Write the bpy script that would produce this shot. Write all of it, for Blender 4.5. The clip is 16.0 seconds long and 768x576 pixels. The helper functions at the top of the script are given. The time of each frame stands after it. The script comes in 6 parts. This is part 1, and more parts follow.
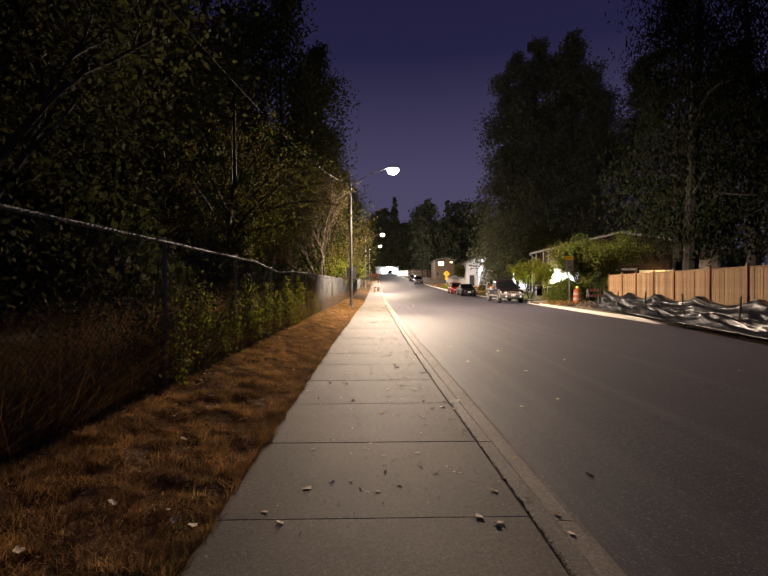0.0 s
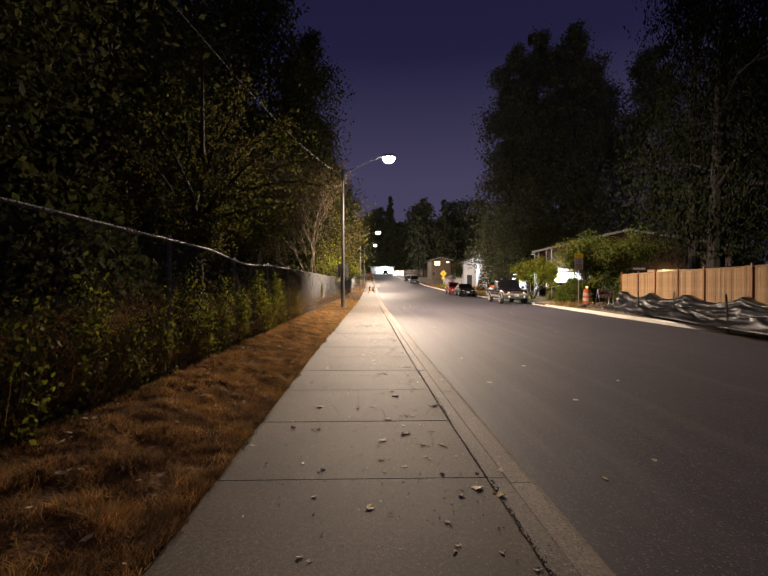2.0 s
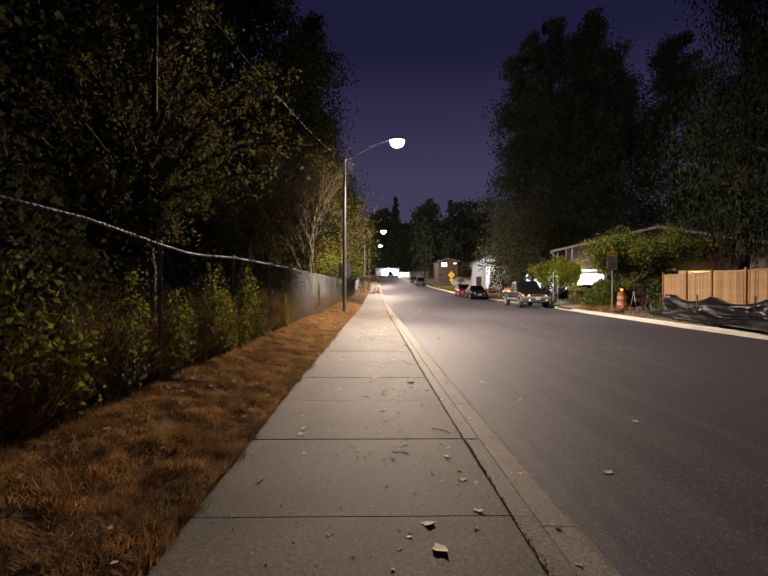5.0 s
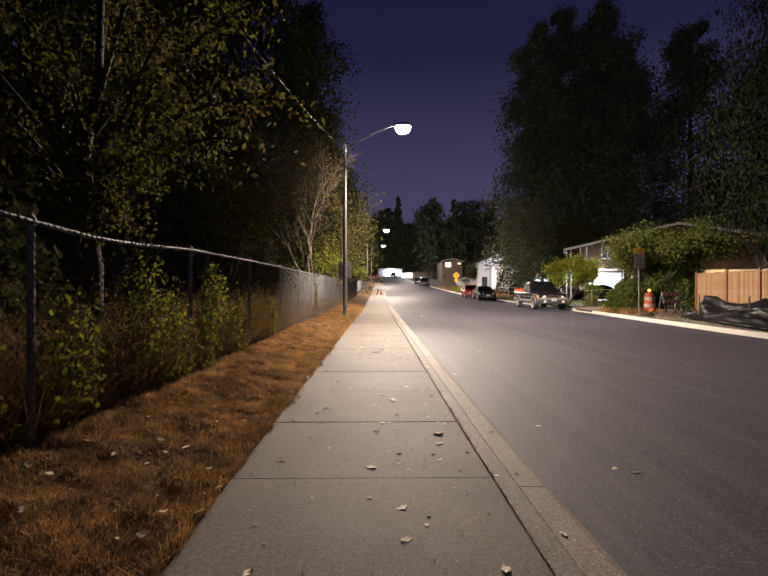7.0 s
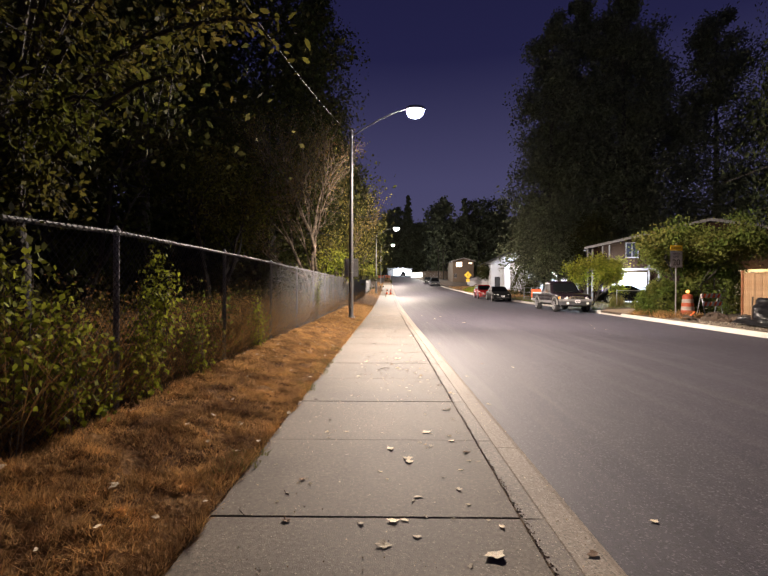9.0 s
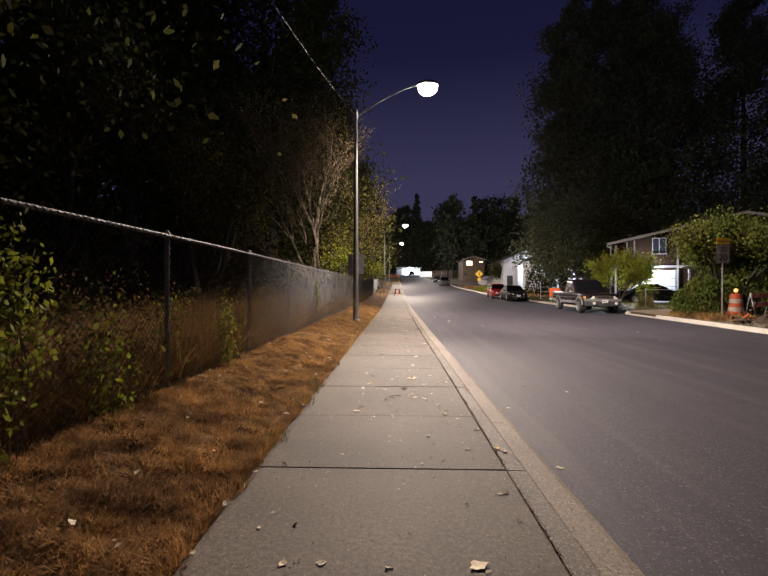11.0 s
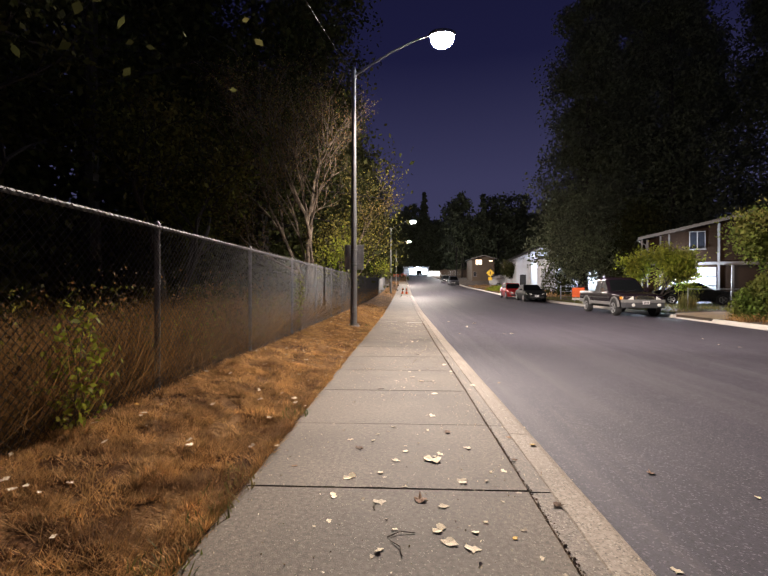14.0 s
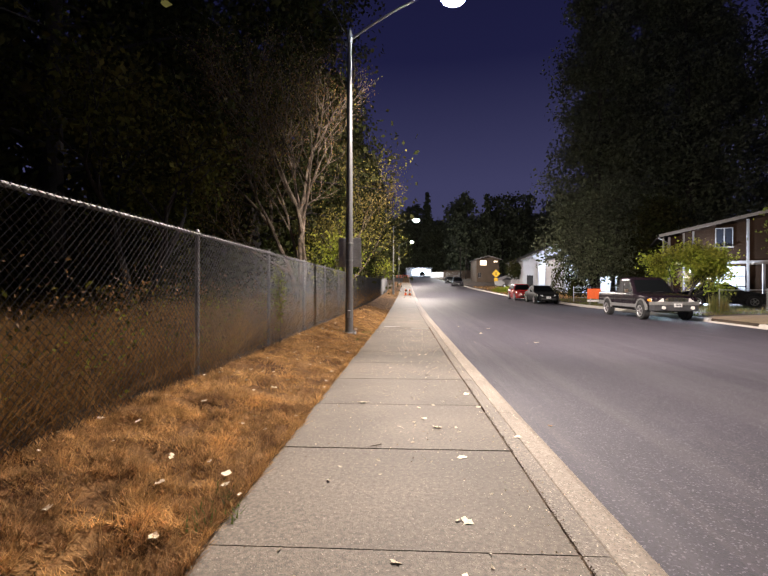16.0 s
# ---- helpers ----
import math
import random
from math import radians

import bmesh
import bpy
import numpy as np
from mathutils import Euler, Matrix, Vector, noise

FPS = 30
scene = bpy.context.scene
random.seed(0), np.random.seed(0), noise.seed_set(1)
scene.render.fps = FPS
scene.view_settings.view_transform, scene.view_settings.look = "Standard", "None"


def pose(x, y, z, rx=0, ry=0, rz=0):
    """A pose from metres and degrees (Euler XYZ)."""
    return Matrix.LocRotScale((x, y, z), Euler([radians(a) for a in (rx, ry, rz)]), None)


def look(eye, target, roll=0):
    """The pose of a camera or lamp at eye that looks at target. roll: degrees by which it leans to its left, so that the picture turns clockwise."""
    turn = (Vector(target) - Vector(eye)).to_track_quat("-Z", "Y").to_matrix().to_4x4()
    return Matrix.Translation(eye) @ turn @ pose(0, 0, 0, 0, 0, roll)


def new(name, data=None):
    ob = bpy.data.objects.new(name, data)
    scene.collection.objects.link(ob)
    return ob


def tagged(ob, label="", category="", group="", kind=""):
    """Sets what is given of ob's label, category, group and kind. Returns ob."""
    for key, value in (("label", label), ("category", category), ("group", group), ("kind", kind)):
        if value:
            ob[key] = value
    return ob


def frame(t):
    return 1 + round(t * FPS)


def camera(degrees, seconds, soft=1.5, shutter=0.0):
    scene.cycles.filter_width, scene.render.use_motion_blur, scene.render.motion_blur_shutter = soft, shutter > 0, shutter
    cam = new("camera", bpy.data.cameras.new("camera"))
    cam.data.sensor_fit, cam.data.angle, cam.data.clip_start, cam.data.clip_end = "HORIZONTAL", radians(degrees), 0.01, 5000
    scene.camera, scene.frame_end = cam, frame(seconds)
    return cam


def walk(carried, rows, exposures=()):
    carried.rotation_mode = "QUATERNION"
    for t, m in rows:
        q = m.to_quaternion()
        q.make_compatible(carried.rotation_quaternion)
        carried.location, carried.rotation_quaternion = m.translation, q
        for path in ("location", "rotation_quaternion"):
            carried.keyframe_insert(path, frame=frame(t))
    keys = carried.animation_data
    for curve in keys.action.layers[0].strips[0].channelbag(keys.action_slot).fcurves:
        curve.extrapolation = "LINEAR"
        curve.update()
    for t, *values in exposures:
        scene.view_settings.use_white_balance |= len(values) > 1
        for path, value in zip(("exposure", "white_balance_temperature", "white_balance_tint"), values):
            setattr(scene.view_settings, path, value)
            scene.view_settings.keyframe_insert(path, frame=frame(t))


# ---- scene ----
cam = camera(81.0, 16.0)
PATH = [
    (0, (0.206, 1.784, 1.497), (0.242, 3.783, 1.481), -0.2),
    (0.5, (0.26, 2.362, 1.498), (0.311, 4.362, 1.485), -0.4),
    (1, (0.262, 2.954, 1.468), (0.324, 4.953, 1.45), -0.1),
    (1.5, (0.304, 3.585, 1.438), (0.365, 5.584, 1.419), -0.2),
    (2, (0.276, 4.16, 1.414), (0.333, 6.159, 1.399), 0.0),
    (2.5, (0.264, 4.73, 1.407), (0.313, 6.729, 1.394), -0.1),
    (3, (0.237, 5.263, 1.402), (0.285, 7.263, 1.392), 0.1),
    (3.5, (0.232, 5.818, 1.394), (0.277, 7.818, 1.386), -0.1),
    (4, (0.25, 6.366, 1.394), (0.291, 8.365, 1.388), 0.0),
    (6.5, (0.19, 9.16, 1.369), (0.225, 11.16, 1.362), 0.2),
    (7, (0.178, 9.674, 1.398), (0.203, 11.674, 1.395), 0.0),
    (7.5, (0.201, 10.175, 1.382), (0.216, 12.175, 1.386), 0.1),
    (8, (0.195, 10.653, 1.401), (0.201, 12.653, 1.402), 0.1),
    (8.5, (0.226, 11.118, 1.407), (0.221, 13.118, 1.409), 0.1),
    (9, (0.184, 11.613, 1.401), (0.167, 13.613, 1.397), 0.2),
    (11.5, (0.157, 14.267, 1.362), (0.1, 16.266, 1.356), 0.1),
    (12, (0.185, 14.776, 1.367), (0.13, 16.775, 1.362), 0.1),
    (12.5, (0.167, 15.332, 1.357), (0.1, 17.331, 1.346), 0.1),
    (13, (0.177, 15.87, 1.356), (0.104, 17.868, 1.352), 0.1),
    (13.5, (0.138, 16.44, 1.319), (0.06, 18.439, 1.309), 0.2),
    (14, (0.153, 16.964, 1.316), (0.067, 18.963, 1.31), 0.1),
    (14.5, (0.127, 17.493, 1.284), (0.037, 19.491, 1.28), 0.3),
    (15, (0.124, 18.008, 1.284), (0.035, 20.006, 1.279), 0.1),
    (15.5, (0.117, 18.513, 1.291), (0.026, 20.511, 1.29), 0.2),
    (16, (0.111, 19.066, 1.287), (0.013, 21.064, 1.287), 0.1),
]
walk(cam, [(t, look(eye, target, roll)) for t, eye, target, roll in PATH],
     [(0.0, 0.72, 7300, 10), (2.0, 0.5, 7200, 10), (4.0, 0.3, 7000, 10), (6.5, 0.35, 6700, 10), (7.5, 0.6, 6550, 9), (9.2, 0.7, 6400, 9), (11.3, -0.15, 6350, 11), (12.5, -0.3, 6250, 12), (13.5, 0.0, 6150, 10), (14.5, 0.3, 6050, 8), (16.0, 0.38, 6000, 8)])

# ---- night sky ----
world = bpy.data.worlds.new("night")
scene.world = world
world.use_nodes = True
wn, wl = world.node_tree.nodes, world.node_tree.links
wn.clear()
wc = wn.new("ShaderNodeTexCoord")
wsep = wn.new("ShaderNodeSeparateXYZ")
wramp = wn.new("ShaderNodeValToRGB")
wbg = wn.new("ShaderNodeBackground")
wout = wn.new("ShaderNodeOutputWorld")
wl.new(wc.outputs["Generated"], wsep.inputs[0])
wl.new(wsep.outputs["Z"], wramp.inputs[0])
wl.new(wramp.outputs[0], wbg.inputs[0])
wl.new(wbg.outputs[0], wout.inputs[0])
cr = wramp.color_ramp
cr.elements[0].position, cr.elements[0].color = 0.0, (0.060, 0.056, 0.110, 1)
cr.elements[1].position, cr.elements[1].color = 0.75, (0.006, 0.0055, 0.024, 1)
e = cr.elements.new(0.22)
e.color = (0.046, 0.043, 0.098, 1)
e = cr.elements.new(0.45)
e.color = (0.012, 0.0115, 0.042, 1)
wbg.inputs[1].default_value = 0.85


def spot(name, at, target, watts, degrees, blend, colour, size=0.12):
    d = bpy.data.lights.new(name, "SPOT")
    d.energy, d.spot_size, d.spot_blend, d.color, d.shadow_soft_size = watts, radians(degrees), blend, colour, size
    ob = new(name, d)
    ob.matrix_world = look(at, target)
    return ob


def bulb(name, at, watts, colour, size=0.1):
    d = bpy.data.lights.new(name, "POINT")
    d.energy, d.color, d.shadow_soft_size = watts, colour, size
    ob = new(name, d)
    ob.location = at
    return ob


# ground rise beyond the parked cars
RISE_Y = (-60, 40, 52, 72, 98, 130, 170, 260, 400)
RISE_Z = (0, 0, 0.1, 0.45, 1.35, 2.9, 5.2, 8.5, 10)


def rise(y):
    return float(np.interp(y, RISE_Y, RISE_Z))


LAMPS = [(1.30, 30.7, 8.93), (1.3, 72.3, 8.93 + rise(72.3)), (1.3, 113.0, 8.93 + rise(113))]
LED = (1.0, 0.81, 0.68)
HIGH, DOWN = 10500, 4700
for i, (lx, ly, lz) in enumerate(LAMPS):
    spot("street_light_up_road", (lx, ly - 0.05, lz - 0.56), (lx - 0.6, ly - 12, lz - 5.4), HIGH, 104, 1.0, LED)
    spot("street_light_down_road", (lx, ly + 0.05, lz - 0.56), (lx - 0.6, ly + 12, lz - 5.4), HIGH, 104, 1.0, LED)
    spot("street_light_below", (lx, ly, lz - 0.56), (lx + 2.6, ly, lz - 9), DOWN, 160, 0.5, LED)
    spot("street_light_across", (lx + 0.05, ly, lz - 0.56), (lx + 11, ly + 2.5, lz - 8.4), 9800, 130, 1.0, LED)
    # added fill spot, aimed level at the far trees to lighten them
    spot("street_light_bowl", (lx + 0.05, ly, lz - 0.5), (lx + 8, ly + 10, lz + 1.2), 5200, 118, 0.9, LED)
COOL = (0.80, 0.88, 1.0)
bulb("garage_lamp", (18.45, 47.95, 2.3), 2200, COOL, 0.08)
bulb("porch_lamp_behind_trees", (23.0, 73.6, 5.0), 5000, COOL, 0.15)
bulb("gable_house_lamp", (21.2, 84.6, 4.4), 1700, COOL, 0.15)
bulb("side_wall_lamp", (27.0, 44.1, 2.5), 60, (1.0, 0.74, 0.36), 0.08)
bulb("carport_lamp", (30.3, 42.6, 2.6), 300, COOL, 0.08)
bulb("far_bay_lamp", (5.3, 183.0, 7.9), 700, COOL, 0.2)


# ---- materials ----
def mat(name, rgb, rough=0.7, metal=0.0, scale=8.0, vary=0.25, fine=60.0, bump=0.15, island=0.0, obj=0.0, second=None, spec=0.5, coat=0.0, thick=0.01):
    m = bpy.data.materials.new(name)
    m.use_nodes = True
    n, l = m.node_tree.nodes, m.node_tree.links
    b = n["Principled BSDF"]
    tc = n.new("ShaderNodeTexCoord")
    big, small = n.new("ShaderNodeTexNoise"), n.new("ShaderNodeTexNoise")
    for t, sc, det in ((big, scale, 3), (small, fine, 4)):
        t.inputs["Scale"].default_value, t.inputs["Detail"].default_value = sc, det
        l.new(tc.outputs["Object"], t.inputs["Vector"])
    mix = n.new("ShaderNodeMix")
    mix.data_type = "RGBA"
    other = second or tuple(c * (1 - vary) for c in rgb)
    mix.inputs[6].default_value, mix.inputs[7].default_value = (*rgb, 1), (*other, 1)
    ramp = n.new("ShaderNodeMapRange")
    ramp.inputs[1].default_value, ramp.inputs[2].default_value = 0.35, 0.65
    l.new(big.outputs["Fac"], ramp.inputs[0])
    l.new(ramp.outputs[0], mix.inputs[0])
    hsv = n.new("ShaderNodeHueSaturation")
    l.new(mix.outputs[2], hsv.inputs["Color"])
    ma = n.new("ShaderNodeMapRange")
    ma.inputs[1].default_value, ma.inputs[2].default_value = 0.3, 0.7
    ma.inputs[3].default_value, ma.inputs[4].default_value = 1 - vary, 1 + vary
    l.new(small.outputs["Fac"], ma.inputs[0])
    val = ma.outputs[0]
    for amount, node, out in ((island, "ShaderNodeNewGeometry", "Random Per Island"), (obj, "ShaderNodeObjectInfo", "Random")):
        if amount:
            g = n.new(node)
            r = n.new("ShaderNodeMapRange")
            r.inputs[3].default_value, r.inputs[4].default_value = 1 - amount, 1 + amount
            l.new(g.outputs[out], r.inputs[0])
            mu = n.new("ShaderNodeMath")
            mu.operation = "MULTIPLY"
            l.new(val, mu.inputs[0])
            l.new(r.outputs[0], mu.inputs[1])
            val = mu.outputs[0]
    l.new(val, hsv.inputs["Value"])
    l.new(hsv.outputs[0], b.inputs["Base Color"])
    b.inputs["Roughness"].default_value, b.inputs["Metallic"].default_value = rough, metal
    b.inputs["Specular IOR Level"].default_value, b.inputs["Coat Weight"].default_value = spec, coat
    if bump:
        bp = n.new("ShaderNodeBump")
        bp.inputs["Strength"].default_value, bp.inputs["Distance"].default_value = bump, thick
        l.new(small.outputs["Fac"], bp.inputs["Height"])
        l.new(bp.outputs[0], b.inputs["Normal"])
    return m


def glow(name, rgb, strength):
    m = bpy.data.materials.new(name)
    m.use_nodes = True
    b = m.node_tree.nodes["Principled BSDF"]
    b.inputs["Base Color"].default_value = (0.8, 0.8, 0.8, 1)
    b.inputs["Emission Color"].default_value, b.inputs["Emission Strength"].default_value = (*rgb, 1), strength
    return m


def speckled(name, rgb, dark, light, cell, rough, spec=0.5, stain=0.25, rare=0.86, relief=0.5):
    """Fine aggregate: small light and dark stones over a stained ground colour."""
    m = mat(name, rgb, rough, scale=0.9, vary=stain, fine=35, bump=0.0, obj=0.07, spec=spec)
    n, l = m.node_tree.nodes, m.node_tree.links
    b = n["Principled BSDF"]
    old = b.inputs["Base Color"].links[0].from_socket
    geo = n.new("ShaderNodeNewGeometry")
    vor = n.new("ShaderNodeTexVoronoi")
    vor.inputs["Scale"].default_value = cell
    l.new(geo.outputs["Position"], vor.inputs["Vector"])
    sep = n.new("ShaderNodeSeparateColor")
    l.new(vor.outputs["Color"], sep.inputs[0])
    for out, lo, hi, col in ((0, rare, rare + 0.09, light), (1, 0.80, 0.93, dark)):
        mr = n.new("ShaderNodeMapRange")
        mr.inputs[1].default_value, mr.inputs[2].default_value = lo, hi
        l.new(sep.outputs[out], mr.inputs[0])
        mx = n.new("ShaderNodeMix")
        mx.data_type = "RGBA"
        l.new(mr.outputs[0], mx.inputs[0])
        l.new(old, mx.inputs[6])
        mx.inputs[7].default_value = (*col, 1)
        old = mx.outputs[2]
    l.new(old, b.inputs["Base Color"])
    noi = n.new("ShaderNodeTexNoise")
    noi.inputs["Scale"].default_value, noi.inputs["Detail"].default_value = cell * 0.8, 3
    l.new(geo.outputs["Position"], noi.inputs["Vector"])
    add = n.new("ShaderNodeMath")
    l.new(vor.outputs["Distance"], add.inputs[0])
    l.new(noi.outputs["Fac"], add.inputs[1])
    bp = n.new("ShaderNodeBump")
    bp.inputs["Strength"].default_value, bp.inputs["Distance"].default_value = relief, 0.006
    l.new(add.outputs[0], bp.inputs["Height"])
    l.new(bp.outputs[0], b.inputs["Normal"])
    return m


# sparse light specks are aggregate and also imitate glinting grit
CONCRETE = speckled("sidewalk_concrete", (0.172, 0.143, 0.111), (0.105, 0.097, 0.074), (0.38, 0.33, 0.26), 150, 0.72, 0.28, 0.34, 0.93, 0.2)
EDGING = speckled("stained_edging_concrete", (0.200, 0.166, 0.128), (0.105, 0.086, 0.064), (0.38, 0.33, 0.26), 130, 0.7, 0.45, 0.35, 0.88, 0.4)
KERB = speckled("kerb_concrete", (0.32, 0.268, 0.210), (0.15, 0.126, 0.098), (0.46, 0.40, 0.32), 110, 0.72, 0.45, 0.25, 0.86, 0.4)
NEWKERB = mat("new_kerb_concrete", (0.55, 0.52, 0.46), 0.75, scale=1.5, vary=0.12, fine=50)
ASPHALT = speckled("asphalt", (0.044, 0.038, 0.055), (0.020, 0.018, 0.025), (0.13, 0.12, 0.145), 95, 0.71, 0.5, 0.18, 0.86, 0.4)
SOIL = mat("dark_soil", (0.075, 0.052, 0.034), 0.95, scale=0.6, vary=0.35, fine=14, bump=0.5, thick=0.05)
VERGE = mat("dry_verge_soil", (0.22, 0.122, 0.046), 0.95, scale=1.6, vary=0.4, fine=30, bump=0.8, thick=0.04, second=(0.075, 0.036, 0.014), spec=0.1)
DRYGRASS = mat("dry_grass", (0.58, 0.350, 0.134), 0.85, scale=2.6, vary=0.32, fine=6, bump=0, island=0.6, second=(0.24, 0.138, 0.062), spec=0.2)
TALLGRASS = mat("tall_dry_grass", (0.25, 0.150, 0.055), 0.85, scale=0.8, vary=0.2, fine=3, bump=0, island=0.5, second=(0.17, 0.095, 0.032), spec=0.2)
GREENGRASS = mat("green_grass", (0.10, 0.14, 0.03), 0.8, scale=0.8, vary=0.2, fine=2, bump=0, island=0.4, second=(0.22, 0.17, 0.06))
LEAF_DARK = mat("dark_leaves", (0.034, 0.044, 0.012), 0.85, spec=0.15, scale=0.5, vary=0.2, fine=3, bump=0, island=0.5, second=(0.06, 0.055, 0.02))
LEAF_MID = mat("green_leaves", (0.082, 0.125, 0.020), 0.75, spec=0.2, scale=0.6, vary=0.2, fine=3, bump=0, island=0.45, second=(0.12, 0.11, 0.025))
LEAF_OLIVE = mat("olive_leaves", (0.066, 0.076, 0.012), 0.8, spec=0.15, scale=0.5, vary=0.25, fine=3, bump=0, island=0.55, second=(0.11, 0.09, 0.022))
# lighter and greyer than real leaves, imitates haze over tall, distant and yard trees
LEAF_HAZED = mat("haze_lightened_leaves", (0.15, 0.17, 0.095), 0.85, spec=0.15, scale=0.3, vary=0.25, fine=2, bump=0, island=0.45, second=(0.11, 0.12, 0.08))
LEAF_LIME = mat("lime_leaves", (0.20, 0.25, 0.022), 0.7, spec=0.2, scale=0.7, vary=0.2, fine=3, bump=0, island=0.4, second=(0.20, 0.19, 0.03))
LEAF_GOLD = mat("golden_leaves", (0.21, 0.205, 0.038), 0.75, spec=0.2, scale=0.5, vary=0.2, fine=3, bump=0, island=0.5, second=(0.14, 0.10, 0.030))
LEAF_RUST = mat("rusty_leaves", (0.17, 0.095, 0.034), 0.75, scale=0.5, vary=0.2, fine=3, bump=0, island=0.5)
NEEDLE = mat("cedar_needles", (0.016, 0.021, 0.007), 0.9, spec=0.1, scale=0.5, vary=0.2, fine=3, bump=0, island=0.5)
BARK = mat("bark", (0.030, 0.025, 0.020), 0.9, scale=3, vary=0.35, fine=22, bump=0.8, thick=0.03, second=(0.02, 0.017, 0.014))
PALEBARK = mat("pale_bark", (0.18, 0.142, 0.105), 0.9, scale=3, vary=0.35, fine=22, bump=0.8, thick=0.03, second=(0.04, 0.032, 0.024), spec=0.15)
GALV = mat("galvanised_steel", (0.42, 0.43, 0.44), 0.5, 0.75, scale=6, vary=0.18, fine=50, bump=0.05)
DARKPOST = mat("weathered_steel_post", (0.22, 0.215, 0.21), 0.6, 0.5, scale=9, vary=0.35, fine=60, bump=0.1)
WIRE = mat("chain_link_wire", (0.075, 0.075, 0.075), 0.55, 0.6, scale=4, vary=0.2, fine=30, bump=0)
RAIL = mat("dull_top_rail", (0.13, 0.13, 0.13), 0.65, 0.5, scale=6, vary=0.25, fine=50, bump=0.05)
POLE = mat("lamp_pole_aluminium", (0.30, 0.30, 0.30), 0.5, 0.6, scale=2, vary=0.12, fine=24, bump=0.05)
HOUSING = mat("lamp_housing_grey", (0.35, 0.36, 0.37), 0.5, 0.4, scale=6, vary=0.1, fine=40)
LENS = glow("lit_lamp_lens", (1.0, 0.95, 0.90), 120.0)
SIGNBACK = mat("bare_aluminium_sign", (0.36, 0.36, 0.36), 0.55, 0.5, scale=5, vary=0.15, fine=30)
CEDARWOOD = mat("new_cedar_boards", (0.31, 0.202, 0.112), 0.8, scale=2.4, vary=0.26, fine=30, bump=0.3, obj=0.24, second=(0.25, 0.15, 0.078), spec=0.2)
CEDARPOST = mat("red_cedar_posts", (0.26, 0.105, 0.045), 0.75, scale=2, vary=0.2, fine=28, bump=0.25)
PLASTIC = mat("black_plastic_sheet", (0.010, 0.010, 0.011), 0.3, scale=2.2, vary=0.3, fine=9, bump=0.3, thick=0.03, spec=0.2)
GRAVEL = mat("gravel", (0.24, 0.20, 0.15), 0.9, scale=2, vary=0.3, fine=20, bump=0.4, island=0.45)
TYRE = mat("tyre_rubber", (0.022, 0.022, 0.022), 0.8, scale=8, vary=0.2, fine=60)
RIM = mat("alloy_rim", (0.55, 0.55, 0.56), 0.32, 0.85, scale=8, vary=0.1, fine=60, bump=0)
GLASS = mat("dark_car_glass", (0.006, 0.007, 0.008), 0.5, scale=3, vary=0.1, fine=20, bump=0, spec=0.04)
TRUCKPAINT = mat("dark_plum_paint", (0.014, 0.009, 0.013), 0.25, scale=2, vary=0.15, fine=40, bump=0, coat=0.0, spec=0.16)
SILVER = mat("silver_paint", (0.24, 0.24, 0.235), 0.4, 0.3, scale=3, vary=0.1, fine=40, bump=0, coat=0.3)
BLACKPAINT = mat("black_car_paint", (0.009, 0.010, 0.011), 0.55, scale=2, vary=0.1, fine=40, bump=0, spec=0.1)
REDPAINT = mat("red_car_paint", (0.34, 0.022, 0.020), 0.25, scale=2, vary=0.1, fine=40, bump=0, coat=0.1, spec=0.3)
GREYPAINT = mat("grey_car_paint", (0.06, 0.062, 0.068), 0.3, scale=2, vary=0.1, fine=40, bump=0, coat=0.8)
TRIMBLACK = mat("black_plastic_trim", (0.02, 0.02, 0.02), 0.6, scale=4, vary=0.2, fine=40)
CHROME = mat("chrome", (0.62, 0.62, 0.62), 0.2, 0.95, scale=6, vary=0.06, fine=60, bump=0)
HEADLIGHT = mat("headlight_lens", (0.75, 0.74, 0.70), 0.12, scale=6, vary=0.06, fine=60, bump=0, spec=0.8)
AMBER = mat("amber_lens", (0.75, 0.30, 0.03), 0.2, scale=6, vary=0.06, fine=60, bump=0)
PLATE = mat("plate_white", (0.75, 0.75, 0.74), 0.4, scale=6, vary=0.06, fine=60, bump=0)
INK = mat("sign_black", (0.012, 0.012, 0.012), 0.5, scale=6, vary=0.06, fine=60, bump=0)
SIGNWHITE = mat("sign_white", (0.34, 0.33, 0.33), 0.45, scale=4, vary=0.08, fine=40, bump=0)
SIGNYELLOW = mat("sign_yellow", (0.80, 0.52, 0.02), 0.4, scale=4, vary=0.06, fine=40, bump=0)
ORANGE = mat("safety_orange", (0.85, 0.13, 0.012), 0.5, scale=5, vary=0.15, fine=40, bump=0)
# barrel colours, darker than the plain orange and white
BARRELORANGE = mat("dull_barrel_orange", (0.36, 0.065, 0.022), 0.6, scale=5, vary=0.25, fine=40, bump=0)
BARRELWHITE = mat("dull_white_band", (0.34, 0.30, 0.26), 0.6, scale=5, vary=0.3, fine=40, bump=0)
STRIPEWHITE = mat("reflective_white", (0.7, 0.68, 0.65), 0.4, scale=5, vary=0.12, fine=40, bump=0)
BROWNSIDING = mat("brown_siding", (0.026, 0.015, 0.009), 0.9, scale=0.8, vary=0.2, fine=20, bump=0.15, spec=0.08)
TRIMWHITE = mat("white_trim", (0.20, 0.19, 0.185), 0.6, scale=3, vary=0.08, fine=30)
